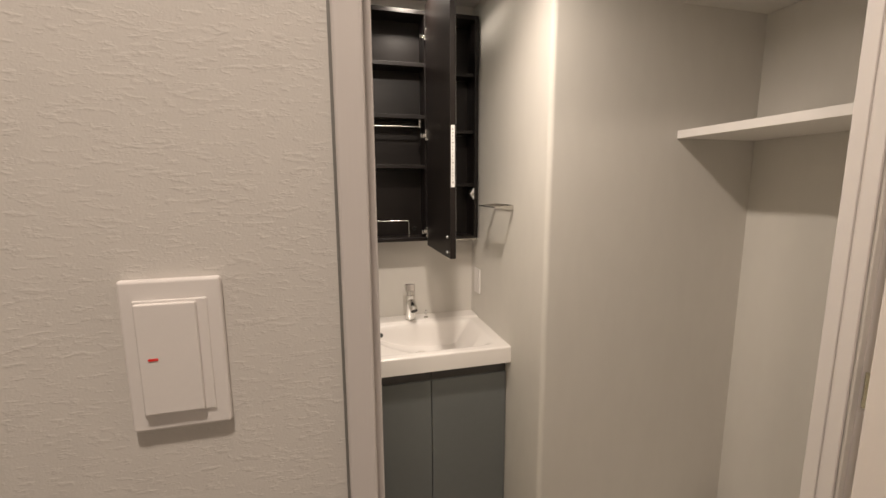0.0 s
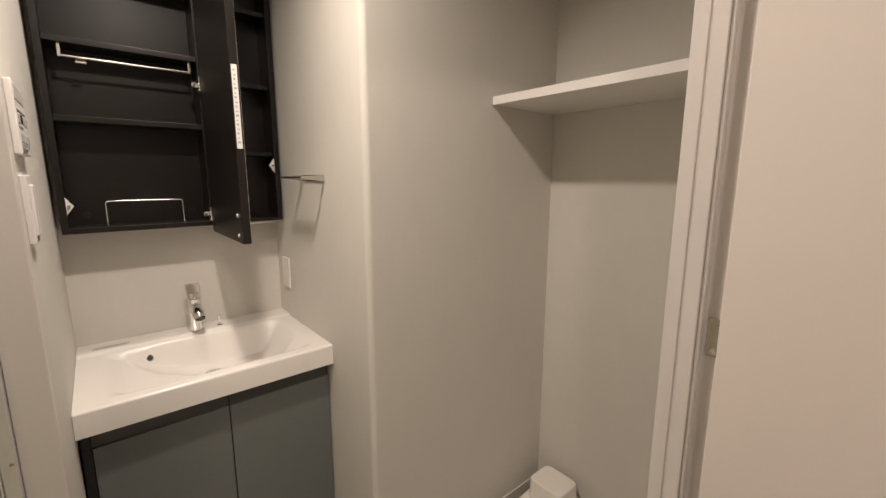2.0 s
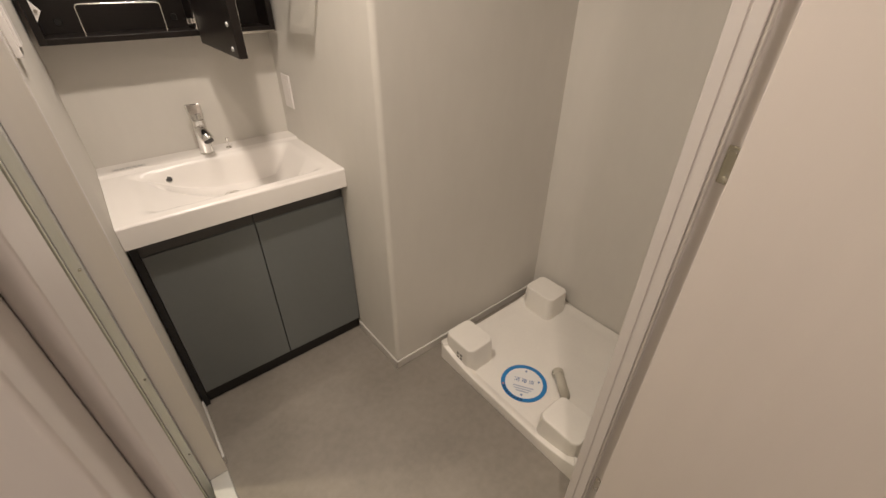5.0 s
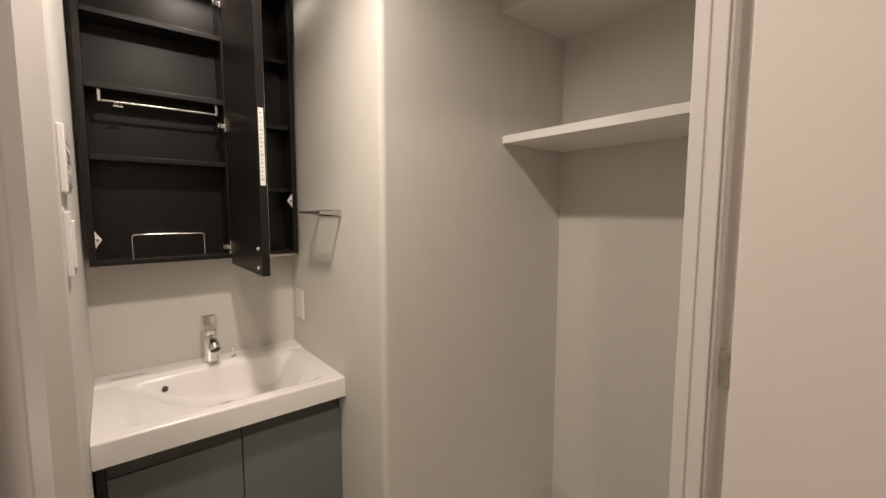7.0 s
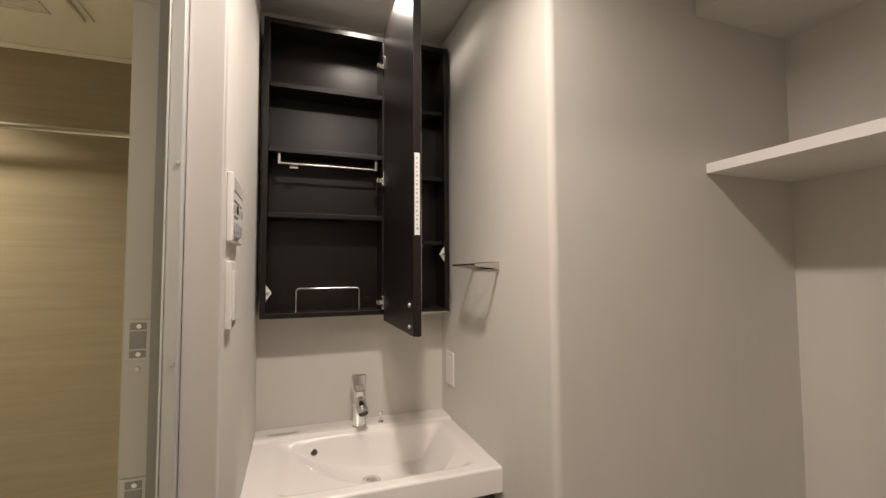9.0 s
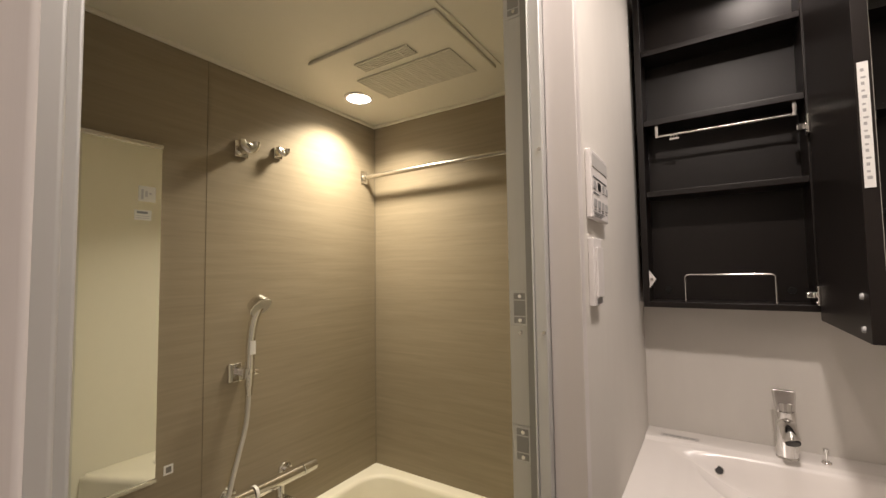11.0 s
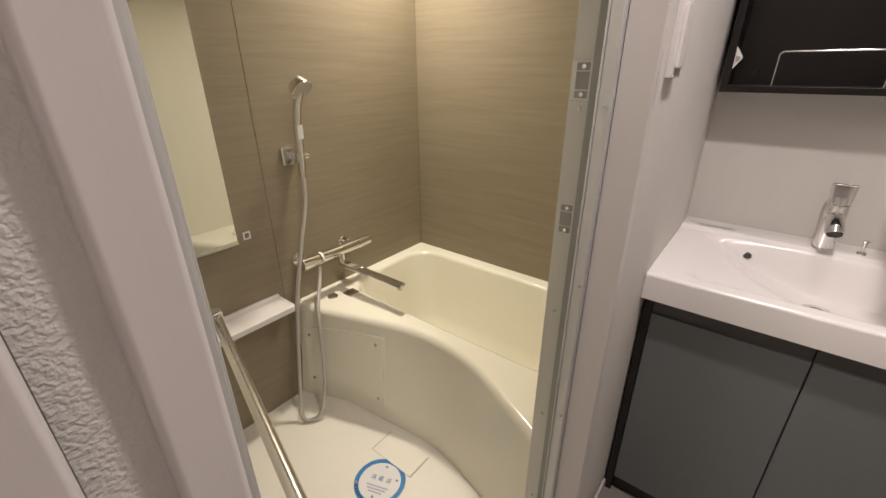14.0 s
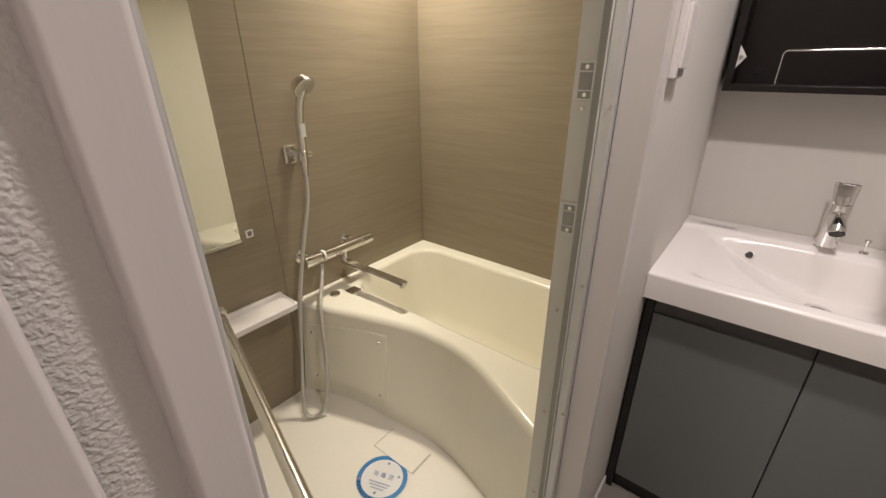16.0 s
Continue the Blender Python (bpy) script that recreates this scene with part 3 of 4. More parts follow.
def mirror_cabinet():
    t = thing("mirror_cabinet", "espresso wood-grain mirror cabinet on the wall with its door standing open", "cabinet")
    part("side_panel", box(CX0, CX0 + 0.016, CY, -0.002, CZ0, CZ1, 0.001), ESPRESSO, t)
    part("side_panel", box(CX1 - 0.016, CX1, CY, -0.002, CZ0, CZ1, 0.001), ESPRESSO, t)
    part("top_panel", box(CX0 + 0.016, CX1 - 0.016, CY, -0.002, CZ1 - 0.016, CZ1, 0.001), ESPRESSO, t)
    part("bottom_panel", box(CX0 + 0.016, CX1 - 0.016, CY, -0.002, CZ0, CZ0 + 0.015, 0.001), ESPRESSO, t)
    part("back_panel", box(CX0 + 0.016, CX1 - 0.016, -0.008, -0.002, CZ0 + 0.015, CZ1 - 0.016), ESPRESSO, t)
    part("divider", box(DIV, DIV + 0.016, CY + 0.002, -0.008, CZ0 + 0.015, CZ1 - 0.016, 0.001), ESPRESSO, t)
    for z in (1.771, 1.572, 1.374):
        part("shelf", box(CX0 + 0.0165, DIV - 0.0005, CY + 0.006, -0.0085, z, z + 0.015, 0.001), ESPRESSO, t)
    for z in (1.748, 1.52, 1.30):
        part("shelf", box(DIV + 0.0165, CX1 - 0.0165, CY + 0.018, -0.0085, z, z + 0.013, 0.001), ESPRESSO, t)
    part("bottom_lip", box(DIV + 0.02, CX1 - 0.004, CY - 0.004, CY + 0.03, CZ0 - 0.004, CZ0 + 0.004, 0.001), STEEL, t, "steel bottom lip")
    # open door: mirrored outside, plain inside, hinged on the divider
    dx, dy = DIV + 0.003, CY - 0.006
    d = part("door", box(dx, dx + 0.0202, dy - 0.352, dy, 1.056, 1.998, 0.001), ESPRESSO, t, "open door, dark wood-grain inside")
    part("mirror", box(dx + 0.0203, dx + 0.0215, dy - 0.350, dy - 0.001, 1.059, 1.997, 0.0008), MIRROR, d, "mirror glass", False)
    s = part("caution_label", box(dx + 0.003, dx + 0.016, dy - 0.3535, dy - 0.3518, 1.299, 1.499), LABEL, d, "white label strip with small print")
    for i in range(17):
        z = 1.312 + i * 0.0107
        part("print_bar", box(dx + 0.0065, dx + 0.0105 + 0.002 * (i % 3 == 0), dy - 0.3539, dy - 0.3533, z, z + 0.005 - 0.002 * (i % 2)), BUTTON, s, smooth=False)
    for z in (1.885, 1.505, 1.112):
        h = part("hinge", box(DIV - 0.003, DIV + 0.004, dy - 0.016, dy + 0.010, z - 0.022, z + 0.022, 0.0015), CHROME, d, "chrome cup hinge")
        part("hinge_arm", box(DIV - 0.018, DIV - 0.002, CY + 0.004, CY + 0.034, z - 0.007, z + 0.007, 0.002), CHROME, h)
        part("screw", cyl((DIV - 0.0025, dy - 0.006, z - 0.016), (DIV - 0.0045, dy - 0.006, z - 0.016), 0.003), STEEL, h)
    for z in (1.128, 1.075):
        part("bumper", cyl((dx + 0.001, dy - 0.318, z), (dx - 0.004, dy - 0.318, z), 0.006, 0.0045, 20, 0.001), BUTTON, d)
    # push catches
    for cx, s, z in ((CX0 + 0.016, 1, 1.149), (CX1 - 0.016, -1, 1.268)):
        b = bmesh.new()
        pts = [(0, -0.024), (0.016, 0.0), (0, 0.024), (-0.001, 0.024), (-0.001, -0.024)]
        lo = [b.verts.new((cx + s * a, CY + 0.002, z + c)) for a, c in pts]
        hi = [b.verts.new((cx + s * a, CY + 0.014, z + c)) for a, c in pts]
        b.faces.new(lo), b.faces.new(hi[::-1])
        for i in range(5):
            b.faces.new((lo[i], lo[(i + 1) % 5], hi[(i + 1) % 5], hi[i]))
        bmesh.ops.recalc_face_normals(b, faces=b.faces[:])
        c = part("catch", b, PLASTIC, t, "white plastic push catch")
        part("catch_button", cyl((cx + s * 0.006, CY + 0.003, z), (cx + s * 0.006, CY - 0.002, z), 0.0042, 0.004, 16), STEEL, c)
    for x in (0.058, 0.330):
        part("bolt_cap", cyl((x, -0.0085, 1.118), (x, -0.0125, 1.118), 0.009, 0.008, 20), BLACK, t)
    # towel rail under the second shelf
    r = part("rail", cyl((0.050, -0.085, 1.542), (0.346, -0.085, 1.542), 0.0038), STEEL, t, "thin steel hanging rail")
    for x in (0.050, 0.344):
        part("rail_bracket", box(x - 0.004, x + 0.004, -0.090, -0.079, 1.538, 1.573, 0.001), STEEL, r)
    for x in (0.084, 0.091, 0.098):
        part("rail_clip", ring(0, 0, 0.0042, 0.0066, -0.0012, 0.0012, 16), STEEL, r).matrix_basis = pose(x, -0.085, 1.540, 0, 90, 0)
    part("clip_tail", box(0.080, 0.104, -0.087, -0.083, 1.527, 1.533, 0.001), STEEL, r)
    # wire guard at the bottom
    z0, z1 = CZ0 + 0.014, 1.161
    part("wire_guard", tube([(0.103, -0.098, z0), (0.103, -0.098, z1 - 0.006), (0.1065, -0.098, z1 - 0.0015), (0.111, -0.098, z1),
                             (0.282, -0.098, z1), (0.2865, -0.098, z1 - 0.0015), (0.290, -0.098, z1 - 0.006), (0.290, -0.098, z0)], 0.0021, 10), CHROME, t, "bent chrome wire guard")


mirror_cabinet()


def towel_bar():
    t = thing("towel_bar", "flat polished steel towel holder on the pillar wall", "towel holder")
    part("bar", box(0.530, 0.5475, -0.455, -0.290, 1.2258, 1.2305, 0.001), STEEL, t)
    part("wall_plate", box(0.5965, 0.6, -0.453, -0.290, 1.2155, 1.2355, 0.001), STEEL, t)
    for y0, y1 in ((-0.4545, -0.4500), (-0.2945, -0.2905)):
        b = box(0.5305, 0.5975, y0, y1, 1.2158, 1.2352, 0.0008)
        for v in b.verts:
            k = max(0.0, min(1.0, (v.co.x - 0.545) / 0.05))
            v.co.z = 1.2281 + (v.co.z - 1.2281) * (0.25 + 0.75 * k)
        part("arm", b, STEEL, t, "tapering steel arm")


def outlet():
    t = thing("outlet_plate", "white plastic outlet cover plate on the pillar wall", "outlet")
    part("plate", box(0.594, 0.6, -0.122, -0.056, 0.828, 0.938, 0.002, 3), PLASTIC, t)
    part("insert", box(0.593, 0.5945, -0.104, -0.074, 0.845, 0.921, 0.0005), PLASTIC, t)


def bath_remote():
    t = thing("bath_dryer_control", "white bathroom dryer control panel with grey buttons on the wall", "control panel")
    y0, y1, z0, z1, x = -0.652, -0.524, 1.264, 1.382, 0.000
    part("housing", box(WX, x, y0, y1, z0, z1, 0.0025, 3), PLASTIC, t)
    part("cover", box(x - 0.001, x + 0.001, y0 + 0.006, y1 - 0.006, z1 - 0.030, z1 - 0.008, 0.0004), material("grey_cover", (0.56, 0.55, 0.53), 0.4), t, "pale grey panel strip")
    part("line", box(x, x + 0.0008, y0 + 0.012, y1 - 0.012, z1 - 0.0475, z1 - 0.0455), INK, t, smooth=False)
    part("display", box(x, x + 0.001, y0 + 0.045, y0 + 0.066, z1 - 0.066, z1 - 0.052, 0.0003), DARK, t, "dark display window")
    for yy in (0.014, 0.078, 0.106):
        part("button", box(x, x + 0.0014, y0 + yy, y0 + yy + 0.016, z1 - 0.066, z1 - 0.053, 0.0005), BUTTON, t)
    part("line", box(x, x + 0.0008, y0 + 0.012, y0 + 0.058, z1 - 0.0745, z1 - 0.0725), INK, t, smooth=False)
    for i in range(4):
        yy = y0 + 0.014 + i * 0.029
        part("button", box(x, x + 0.0014, yy, yy + 0.018, z1 - 0.098, z1 - 0.084, 0.0005), BUTTON, t, "grey push button")
        part("print_bar", box(x, x + 0.0006, yy + 0.002, yy + 0.015, z1 - 0.1035, z1 - 0.1015), INK, t, smooth=False)
    for i in range(3):
        part("print_bar", box(x, x + 0.0006, y0 + 0.012, y0 + 0.09 - i * 0.012, z1 - 0.1075 - i * 0.003, z1 - 0.1065 - i * 0.003), INK, t, smooth=False)


def slim_switch():
    t = thing("slim_switch", "slim white wall switch below the control panel", "switch")
    part("housing", box(WX, -0.001, -0.648, -0.588, 1.117, 1.231, 0.0015, 3), PLASTIC, t)
    part("rocker", box(-0.0015, 0.0030, -0.636, -0.594, 1.131, 1.215, 0.0012, 3), PLASTIC, t)
    part("slot", box(-0.0018, -0.0004, -0.633, -0.596, 1.1195, 1.1290, 0.0003), BUTTON, t, "grey recess")


def light_switch():
    t = thing("light_switch", "white wide-rocker light switch with a red pilot light", "light switch")
    y = YS0
    part("plate", box(-0.1700, -0.1010, y - 0.008, y, 1.1170, 1.2365, 0.0028, 3), PLASTIC, t)
    part("frame", box(-0.1605, -0.1105, y - 0.0098, y - 0.0075, 1.1310, 1.2215, 0.0012), PLASTIC, t)
    b = box(-0.1585, -0.1175, y - 0.0135, y - 0.0095, 1.1330, 1.2195, 0.0014, 3)
    part("rocker", b, PLASTIC, t)
    part("pilot", box(-0.1520, -0.1455, y - 0.0142, y - 0.0132, 1.1762, 1.1780, 0.0003), RED, t, "red pilot light")


towel_bar(), outlet(), bath_remote(), slim_switch(), light_switch()

shelf = thing("wall_shelf", "white melamine shelf board across the laundry alcove", "shelf")
part("board", box(1.0475, EX - 0.001, -1.384, -0.691, 1.447, 1.471, 0.001), WHITE, shelf)
part("edge_band", box(1.046, 1.0473, -1.384, -0.691, 1.447, 1.471, 0.0005), PLASTIC, shelf)


# ---- laundry pan ----
def label_disc(name, cx, cy, z, r, turn, label):
    t = thing(name, label, "sticker")
    part("film", cyl((cx, cy, z), (cx, cy, z + 0.0006), r, r, 64), FILM, t)
    part("blue_ring", ring(cx, cy, r * 0.82, r, z + 0.0005, z + 0.0012), BLUE, t, "blue printed ring")
    m = pose(cx, cy, z + 0.0011, 0, 0, turn)
    writing("消 毒 済", r * 0.25, BLUE_INK, m @ pose(0, r * 0.10, 0), t)
    bars = bmesh.new()
    for i, w in enumerate((0.9, 0.75, 0.55)):
        box(-r * w / 2, r * w / 2, -r * (0.26 + i * 0.12), -r * (0.20 + i * 0.12), 0, 0.0004, bm=bars)
    bars.transform(m)
    part("small_print", bars, material("pale_blue_ink", (0.42, 0.46, 0.56), 0.5), t, smooth=False)
    for k in range(9):
        q = box(-r * 0.045, r * 0.045, -r * 0.05, r * 0.05, 0, 0.0004)
        q.transform(m @ pose(r * 0.91 * math.cos(radians(200 + k * 9)), r * 0.91 * math.sin(radians(200 + k * 9)), 0.0003, 0, 0, 290 + k * 9))
        part("ring_print", q, NAVY if k else PINK, t, smooth=False)
    for a in (90, 270, 20):
        q = box(-r * 0.045, r * 0.045, -r * 0.045, r * 0.045, 0, 0.0005)
        q.transform(m @ pose(r * 0.66 * math.cos(radians(a)), r * 0.66 * math.sin(radians(a)), 0, 0, 0, 45))
        part("arrow_mark", q, BLUE_INK, t, smooth=False)


def laundry_pan():
    t = thing("washing_machine_pan", "white moulded washing machine pan with raised feet on the floor", "drain pan")
    x0, x1, y0, y1 = 0.757, 1.358, -1.378, -0.735
    n = 12

    def outline(inset, r, sag):
        pts = []
        for px, py in rounded_rect(x0 + inset, x1 - inset, y0 + inset, y1 - inset, r, n):
            pts.append((px, py))
        return pts

    def dense(pts, k=5):
        out = []
        for i, p in enumerate(pts):
            q = pts[(i + 1) % len(pts)]
            m = k if math.hypot(q[0] - p[0], q[1] - p[1]) > 0.1 else 1
            m = 24 if m > 1 else 1
            out += [(p[0] + (q[0] - p[0]) * j / m, p[1] + (q[1] - p[1]) * j / m) for j in range(m)]
        return out

    def lip(px, py):
        u = abs(2 * (px - x0) / (x1 - x0) - 1) if min(abs(py - y0), abs(py - y1)) < 0.03 else abs(2 * (py - y0) / (y1 - y0) - 1)
        return 0.040 + 0.038 * max(0, (u - 0.35) / 0.65) ** 2

    o0, o1, o2, o3 = (dense(outline(i, r, 0)) for i, r in ((0, 0.03), (0.004, 0.028), (0.022, 0.022), (0.045, 0.02)))
    rings = [[(x, y, 0.001) for x, y in o0], [(x, y, lip(x, y) - 0.004) for x, y in o0], [(x, y, lip(*o0[i])) for i, (x, y) in enumerate(o1)],
             [(x, y, lip(*o0[i])) for i, (x, y) in enumerate(o2)], [(x, y, 0.018) for x, y in o3]]
    part("tray", loft(rings, cap_last=True), PAN, t)
    for fx, fy in ((0, 0), (0, 1), (1, 0), (1, 1)):
        ax = x0 + 0.014 if fx == 0 else x1 - 0.146
        ay = y0 + 0.036 if fy == 0 else y1 - 0.162
        b = bmesh.new()
        lo = rounded_rect(ax, ax + 0.128, ay, ay + 0.150, 0.026)
        mid = rounded_rect(ax + 0.005, ax + 0.123, ay + 0.005, ay + 0.145, 0.024)
        top = rounded_rect(ax + 0.010, ax + 0.118, ay + 0.010, ay + 0.140, 0.021)
        f = part("foot", loft([[(x, y, 0.012) for x, y in lo], [(x, y, 0.114) for x, y in mid], [(x, y, 0.1195) for x, y in [(p[0] * 0.5 + q[0] * 0.5, p[1] * 0.5 + q[1] * 0.5) for p, q in zip(mid, top)]],
                               [(x, y, 0.121) for x, y in top]], cap_last=True), PAN, t)
        if (fx, fy) == (0, 1):
            for i in range(4):
                part("print_bar", box(ax + 0.0012, ax + 0.0034, ay + 0.045 + 0.016 * (i % 2), ay + 0.056 + 0.016 * (i % 2), 0.055 + 0.016 * (i // 2), 0.064 + 0.016 * (i // 2)), DARK_GREY, f, smooth=False)
    e = part("drain_elbow", tube([(1.008, -1.106, 0.046), (0.992, -1.124, 0.050), (0.972, -1.150, 0.048), (0.968, -1.168, 0.030), (0.968, -1.170, 0.016)], 0.017, 20, 6), PIPE, t, "beige drain elbow")
    part("elbow_collar", cyl((1.014, -1.099, 0.045), (1.000, -1.114, 0.047), 0.0205, 0.0205, 24, 0.002), PIPE, e)
    part("drain_seat", ring(0.968, -1.170, 0.02, 0.045, 0.017, 0.021, 40), PAN, t)


laundry_pan()
label_disc("pan_sticker", 0.899, -1.045, 0.0195, 0.081, -58, "round blue-ringed disinfection sticker in the drain pan")


# ---- bathroom: tub ----
RIM = 0.25
BASE = ((-1.254, -0.630), (-1.06, -0.546), (-0.80, -0.512), (-0.57, -0.498), (-0.24, -0.588), (-0.13, -0.645))
FRONT = ((-1.254, -0.600), (-1.10, -0.562), (-0.92, -0.500), (-0.74, -0.450), (-0.58, -0.447), (-0.44, -0.480), (-0.26, -0.566), (-0.13, -0.628))


def along(curve, x):
    for (a, ya), (c, yc) in zip(curve, curve[1:]):
        if x <= c:
            break
    i = [p[0] for p in curve].index(a)
    y0 = curve[max(0, i - 1)]
    y3 = curve[min(len(curve) - 1, i + 2)]
    h = c - a
    m1 = (yc - y0[1]) / (c - y0[0])
    m2 = (y3[1] - ya) / (y3[0] - a)
    t = (x - a) / h
    return (2 * t ** 3 - 3 * t * t + 1) * ya + (t ** 3 - 2 * t * t + t) * h * m1 + (-2 * t ** 3 + 3 * t * t) * yc + (t ** 3 - t * t) * h * m2


def apron(x, z):
    k = max(0, min(1, (z - BF) / (RIM - BF)))
    return along(BASE, x) * (1 - k) + along(FRONT, x) * k


def radial(outline, cx, cy, n):
    """The outline met by n rays from a point inside."""
    out = []
    for k in range(n):
        a = 2 * math.pi * k / n
        dx, dy = math.cos(a), math.sin(a)
        best = None
        for (x1, y1), (x2, y2) in zip(outline, outline[1:] + outline[:1]):
            ex, ey = x2 - x1, y2 - y1
            den = dx * ey - dy * ex
            if abs(den) < 1e-12:
                continue
            s = ((x1 - cx) * ey - (y1 - cy) * ex) / den
            u = ((x1 - cx) * dy - (y1 - cy) * dx) / den
            if s > 0 and -1e-9 <= u <= 1 + 1e-9 and (best is None or s < best):
                best = s
        out.append((cx + dx * best, cy + dy * best))
    return out


def bathtub():
    t = thing("bathtub", "ivory bathtub with a curved front apron and a wide corner ledge", "bathtub")
    n, cx, cy = 300, -0.69, -0.12
    xw, xe, yn = BW + 0.002, BE - 0.007, BN - 0.002
    xs = [xw + (xe - xw) * i / 40 for i in range(41)]

    def outer(curve, inset):
        return [(x, along(curve, x) + inset) for x in xs] + [(xe, yn), (xw, yn)]

    base, front = radial(outer(BASE, 0), cx, cy, n), radial(outer(FRONT, 0), cx, cy, n)
    f1, f2 = radial(outer(FRONT, 0.008), cx, cy, n), radial(outer(FRONT, 0.026), cx, cy, n)

    def inner(i, r):
        return radial(rounded_rect(-1.195 + i, -0.185 - i, -0.365 + i, 0.140 - i, r, 10), cx, cy, n)

    layers = [(base, BF + 0.001), ([(a[0] * 0.6 + c[0] * 0.4, a[1] * 0.6 + c[1] * 0.4) for a, c in zip(base, front)], BF + 0.18), (front, RIM - 0.028), (f1, RIM - 0.009), (f2, RIM),
              (inner(-0.016, 0.13), RIM + 0.001), (inner(-0.004, 0.125), RIM - 0.003), (inner(0.004, 0.12), RIM - 0.016), (inner(0.02, 0.12), RIM - 0.12),
              (inner(0.05, 0.12), RIM - 0.32), (inner(0.075, 0.12), RIM - 0.40), (inner(0.13, 0.09), RIM - 0.435)]
    part("tub_shell", loft([[(x, y, z) for x, y in o] for o, z in layers], cap_last=True), TUB, t)
    # service panel on the apron
    x0, x1, z0 = -1.205, -0.848, -0.125
    b = bmesh.new()
    for off in (0.007,):
        rows = []
        for j in range(9):
            row = []
            for i in range(17):
                x = x0 + (x1 - x0) * i / 16
                ztop = 0.150 + 0.035 * math.sin(math.pi * 0.5 * i / 16)
                z = z0 + (ztop - z0) * j / 8
                row.append(b.verts.new((x, apron(x, z) - off, z)))
            rows.append(row)
        for j in range(8):
            for i in range(16):
                b.faces.new((rows[j][i], rows[j][i + 1], rows[j + 1][i + 1], rows[j + 1][i]))
    ext = bmesh.ops.extrude_edge_only(b, edges=[e for e in b.edges if e.is_boundary])
    for v in (q for q in ext["geom"] if isinstance(q, bmesh.types.BMVert)):
        v.co.y += 0.013
    bmesh.ops.recalc_face_normals(b, faces=b.faces[:])
    p = part("service_panel", b, TUB, t, "raised service panel")
    for x, z in ((-1.180, 0.118), (-0.878, 0.150), (-1.180, -0.100), (-0.872, -0.102)):
        y = apron(x, z) - 0.007
        part("screw_cap", cyl((x, y + 0.001, z), (x, y - 0.003, z), 0.007, 0.0055, 16), STEEL, p)
    part("drain_button", cyl((-1.160, -0.470, RIM - 0.001), (-1.160, -0.470, RIM + 0.006), 0.023, 0.021, 32, 0.002), CHROME, t, "chrome plug button")
    part("overflow_cover", box(-1.150, -1.100, -0.428, -0.372, RIM - 0.012, RIM + 0.004, 0.005, 3), STEEL, t)


bathtub()
label_disc("floor_sticker", -0.655, -0.725, BF + 0.002, 0.090, 20, "round blue-ringed disinfection sticker on the shower floor")

d = thing("floor_drain_cover", "ivory floor drain cover plate at the foot of the tub", "drain cover")
part("plate", box(-0.775, -0.585, -0.648, -0.545, BF - 0.001, BF + 0.0035, 0.0015), BATHFLOOR, d)
for x in (-0.778, -0.582):
    part("joint", box(x - 0.0015, x + 0.0015, -0.648, -0.545, BF - 0.001, BF + 0.0012), PIPE, d, smooth=False)


def mirror_bath():
    t = thing("bath_mirror", "tall narrow frameless bath mirror on the wood-grain wall", "mirror")
    part("glass", box(BW + 0.002, BW + 0.008, -1.080, -0.767, 0.578, 1.566, 0.0008), MIRROR, t, "mirror glass", False)
    part("top_rail", box(BW, BW + 0.013, -1.081, -0.766, 1.566, 1.578, 0.001), STEEL, t)
    part("bottom_rail", box(BW, BW + 0.013, -1.081, -0.766, 0.566, 0.578, 0.001), STEEL, t)
    q = part("caution_label", box(BW + 0.0082, BW + 0.0086, -0.829, -0.784, 1.398, 1.444), PALE, t, "small grey picture label", False)
    for k in range(3):
        part("print_bar", box(BW + 0.0086, BW + 0.0089, -0.822 + 0.010 * k, -0.816 + 0.011 * k, 1.404 + 0.008 * k, 1.434 - 0.004 * k), BUTTON, q, "", False)
    q = part("text_label", box(BW + 0.0082, BW + 0.0086, -0.838, -0.794, 1.342, 1.372), PALE, t, "small pale text label", False)
    part("print_bar", box(BW + 0.0086, BW + 0.0089, -0.832, -0.804, 1.361, 1.368), INK, q, "", False)
    for k in range(2):
        part("print_bar", box(BW + 0.0086, BW + 0.0089, -0.834, -0.800, 1.347 + 0.006 * k, 1.349 + 0.006 * k), BUTTON, q, "", False)


mirror_bath()
s = thing("wall_sticker", "small square white sticker on the bath wall", "sticker")
part("paper", box(BW, BW + 0.0008, -0.742, -0.715, 0.572, 0.601), LABEL, s, "", False)
part("print", box(BW + 0.0008, BW + 0.0012, -0.736, -0.721, 0.578, 0.595), DARK_GREY, s, "", False)


def shower_hook(y, z, big):
    t = thing("shower_hook", "chrome shower head bracket" if big else "small chrome robe hook on the bath wall", "hook", "chrome hooks on the bath wall")
    k = 1.0 if big else 0.72
    part("rosette", box(BW, BW + 0.012, y - 0.026 * k, y + 0.026 * k, z - 0.030 * k, z + 0.030 * k, 0.004, 3), CHROME, t)
    part("stem", cyl((BW + 0.010, y, z), (BW + 0.050 * k, y + 0.004, z + 0.004), 0.021 * k, 0.018 * k, 24, 0.002), CHROME, t)
    part("claw", tube([(BW + 0.045 * k, y - 0.020 * k, z + 0.020 * k), (BW + 0.052 * k, y - 0.020 * k, z), (BW + 0.060 * k, y, z - 0.014 * k),
                       (BW + 0.066 * k, y + 0.018 * k, z), (BW + 0.070 * k, y + 0.018 * k, z + 0.022 * k)], 0.0125 * k, 14, 5), CHROME, t)


shower_hook(-0.512, 1.628, True)
shower_hook(-0.362, 1.648, False)


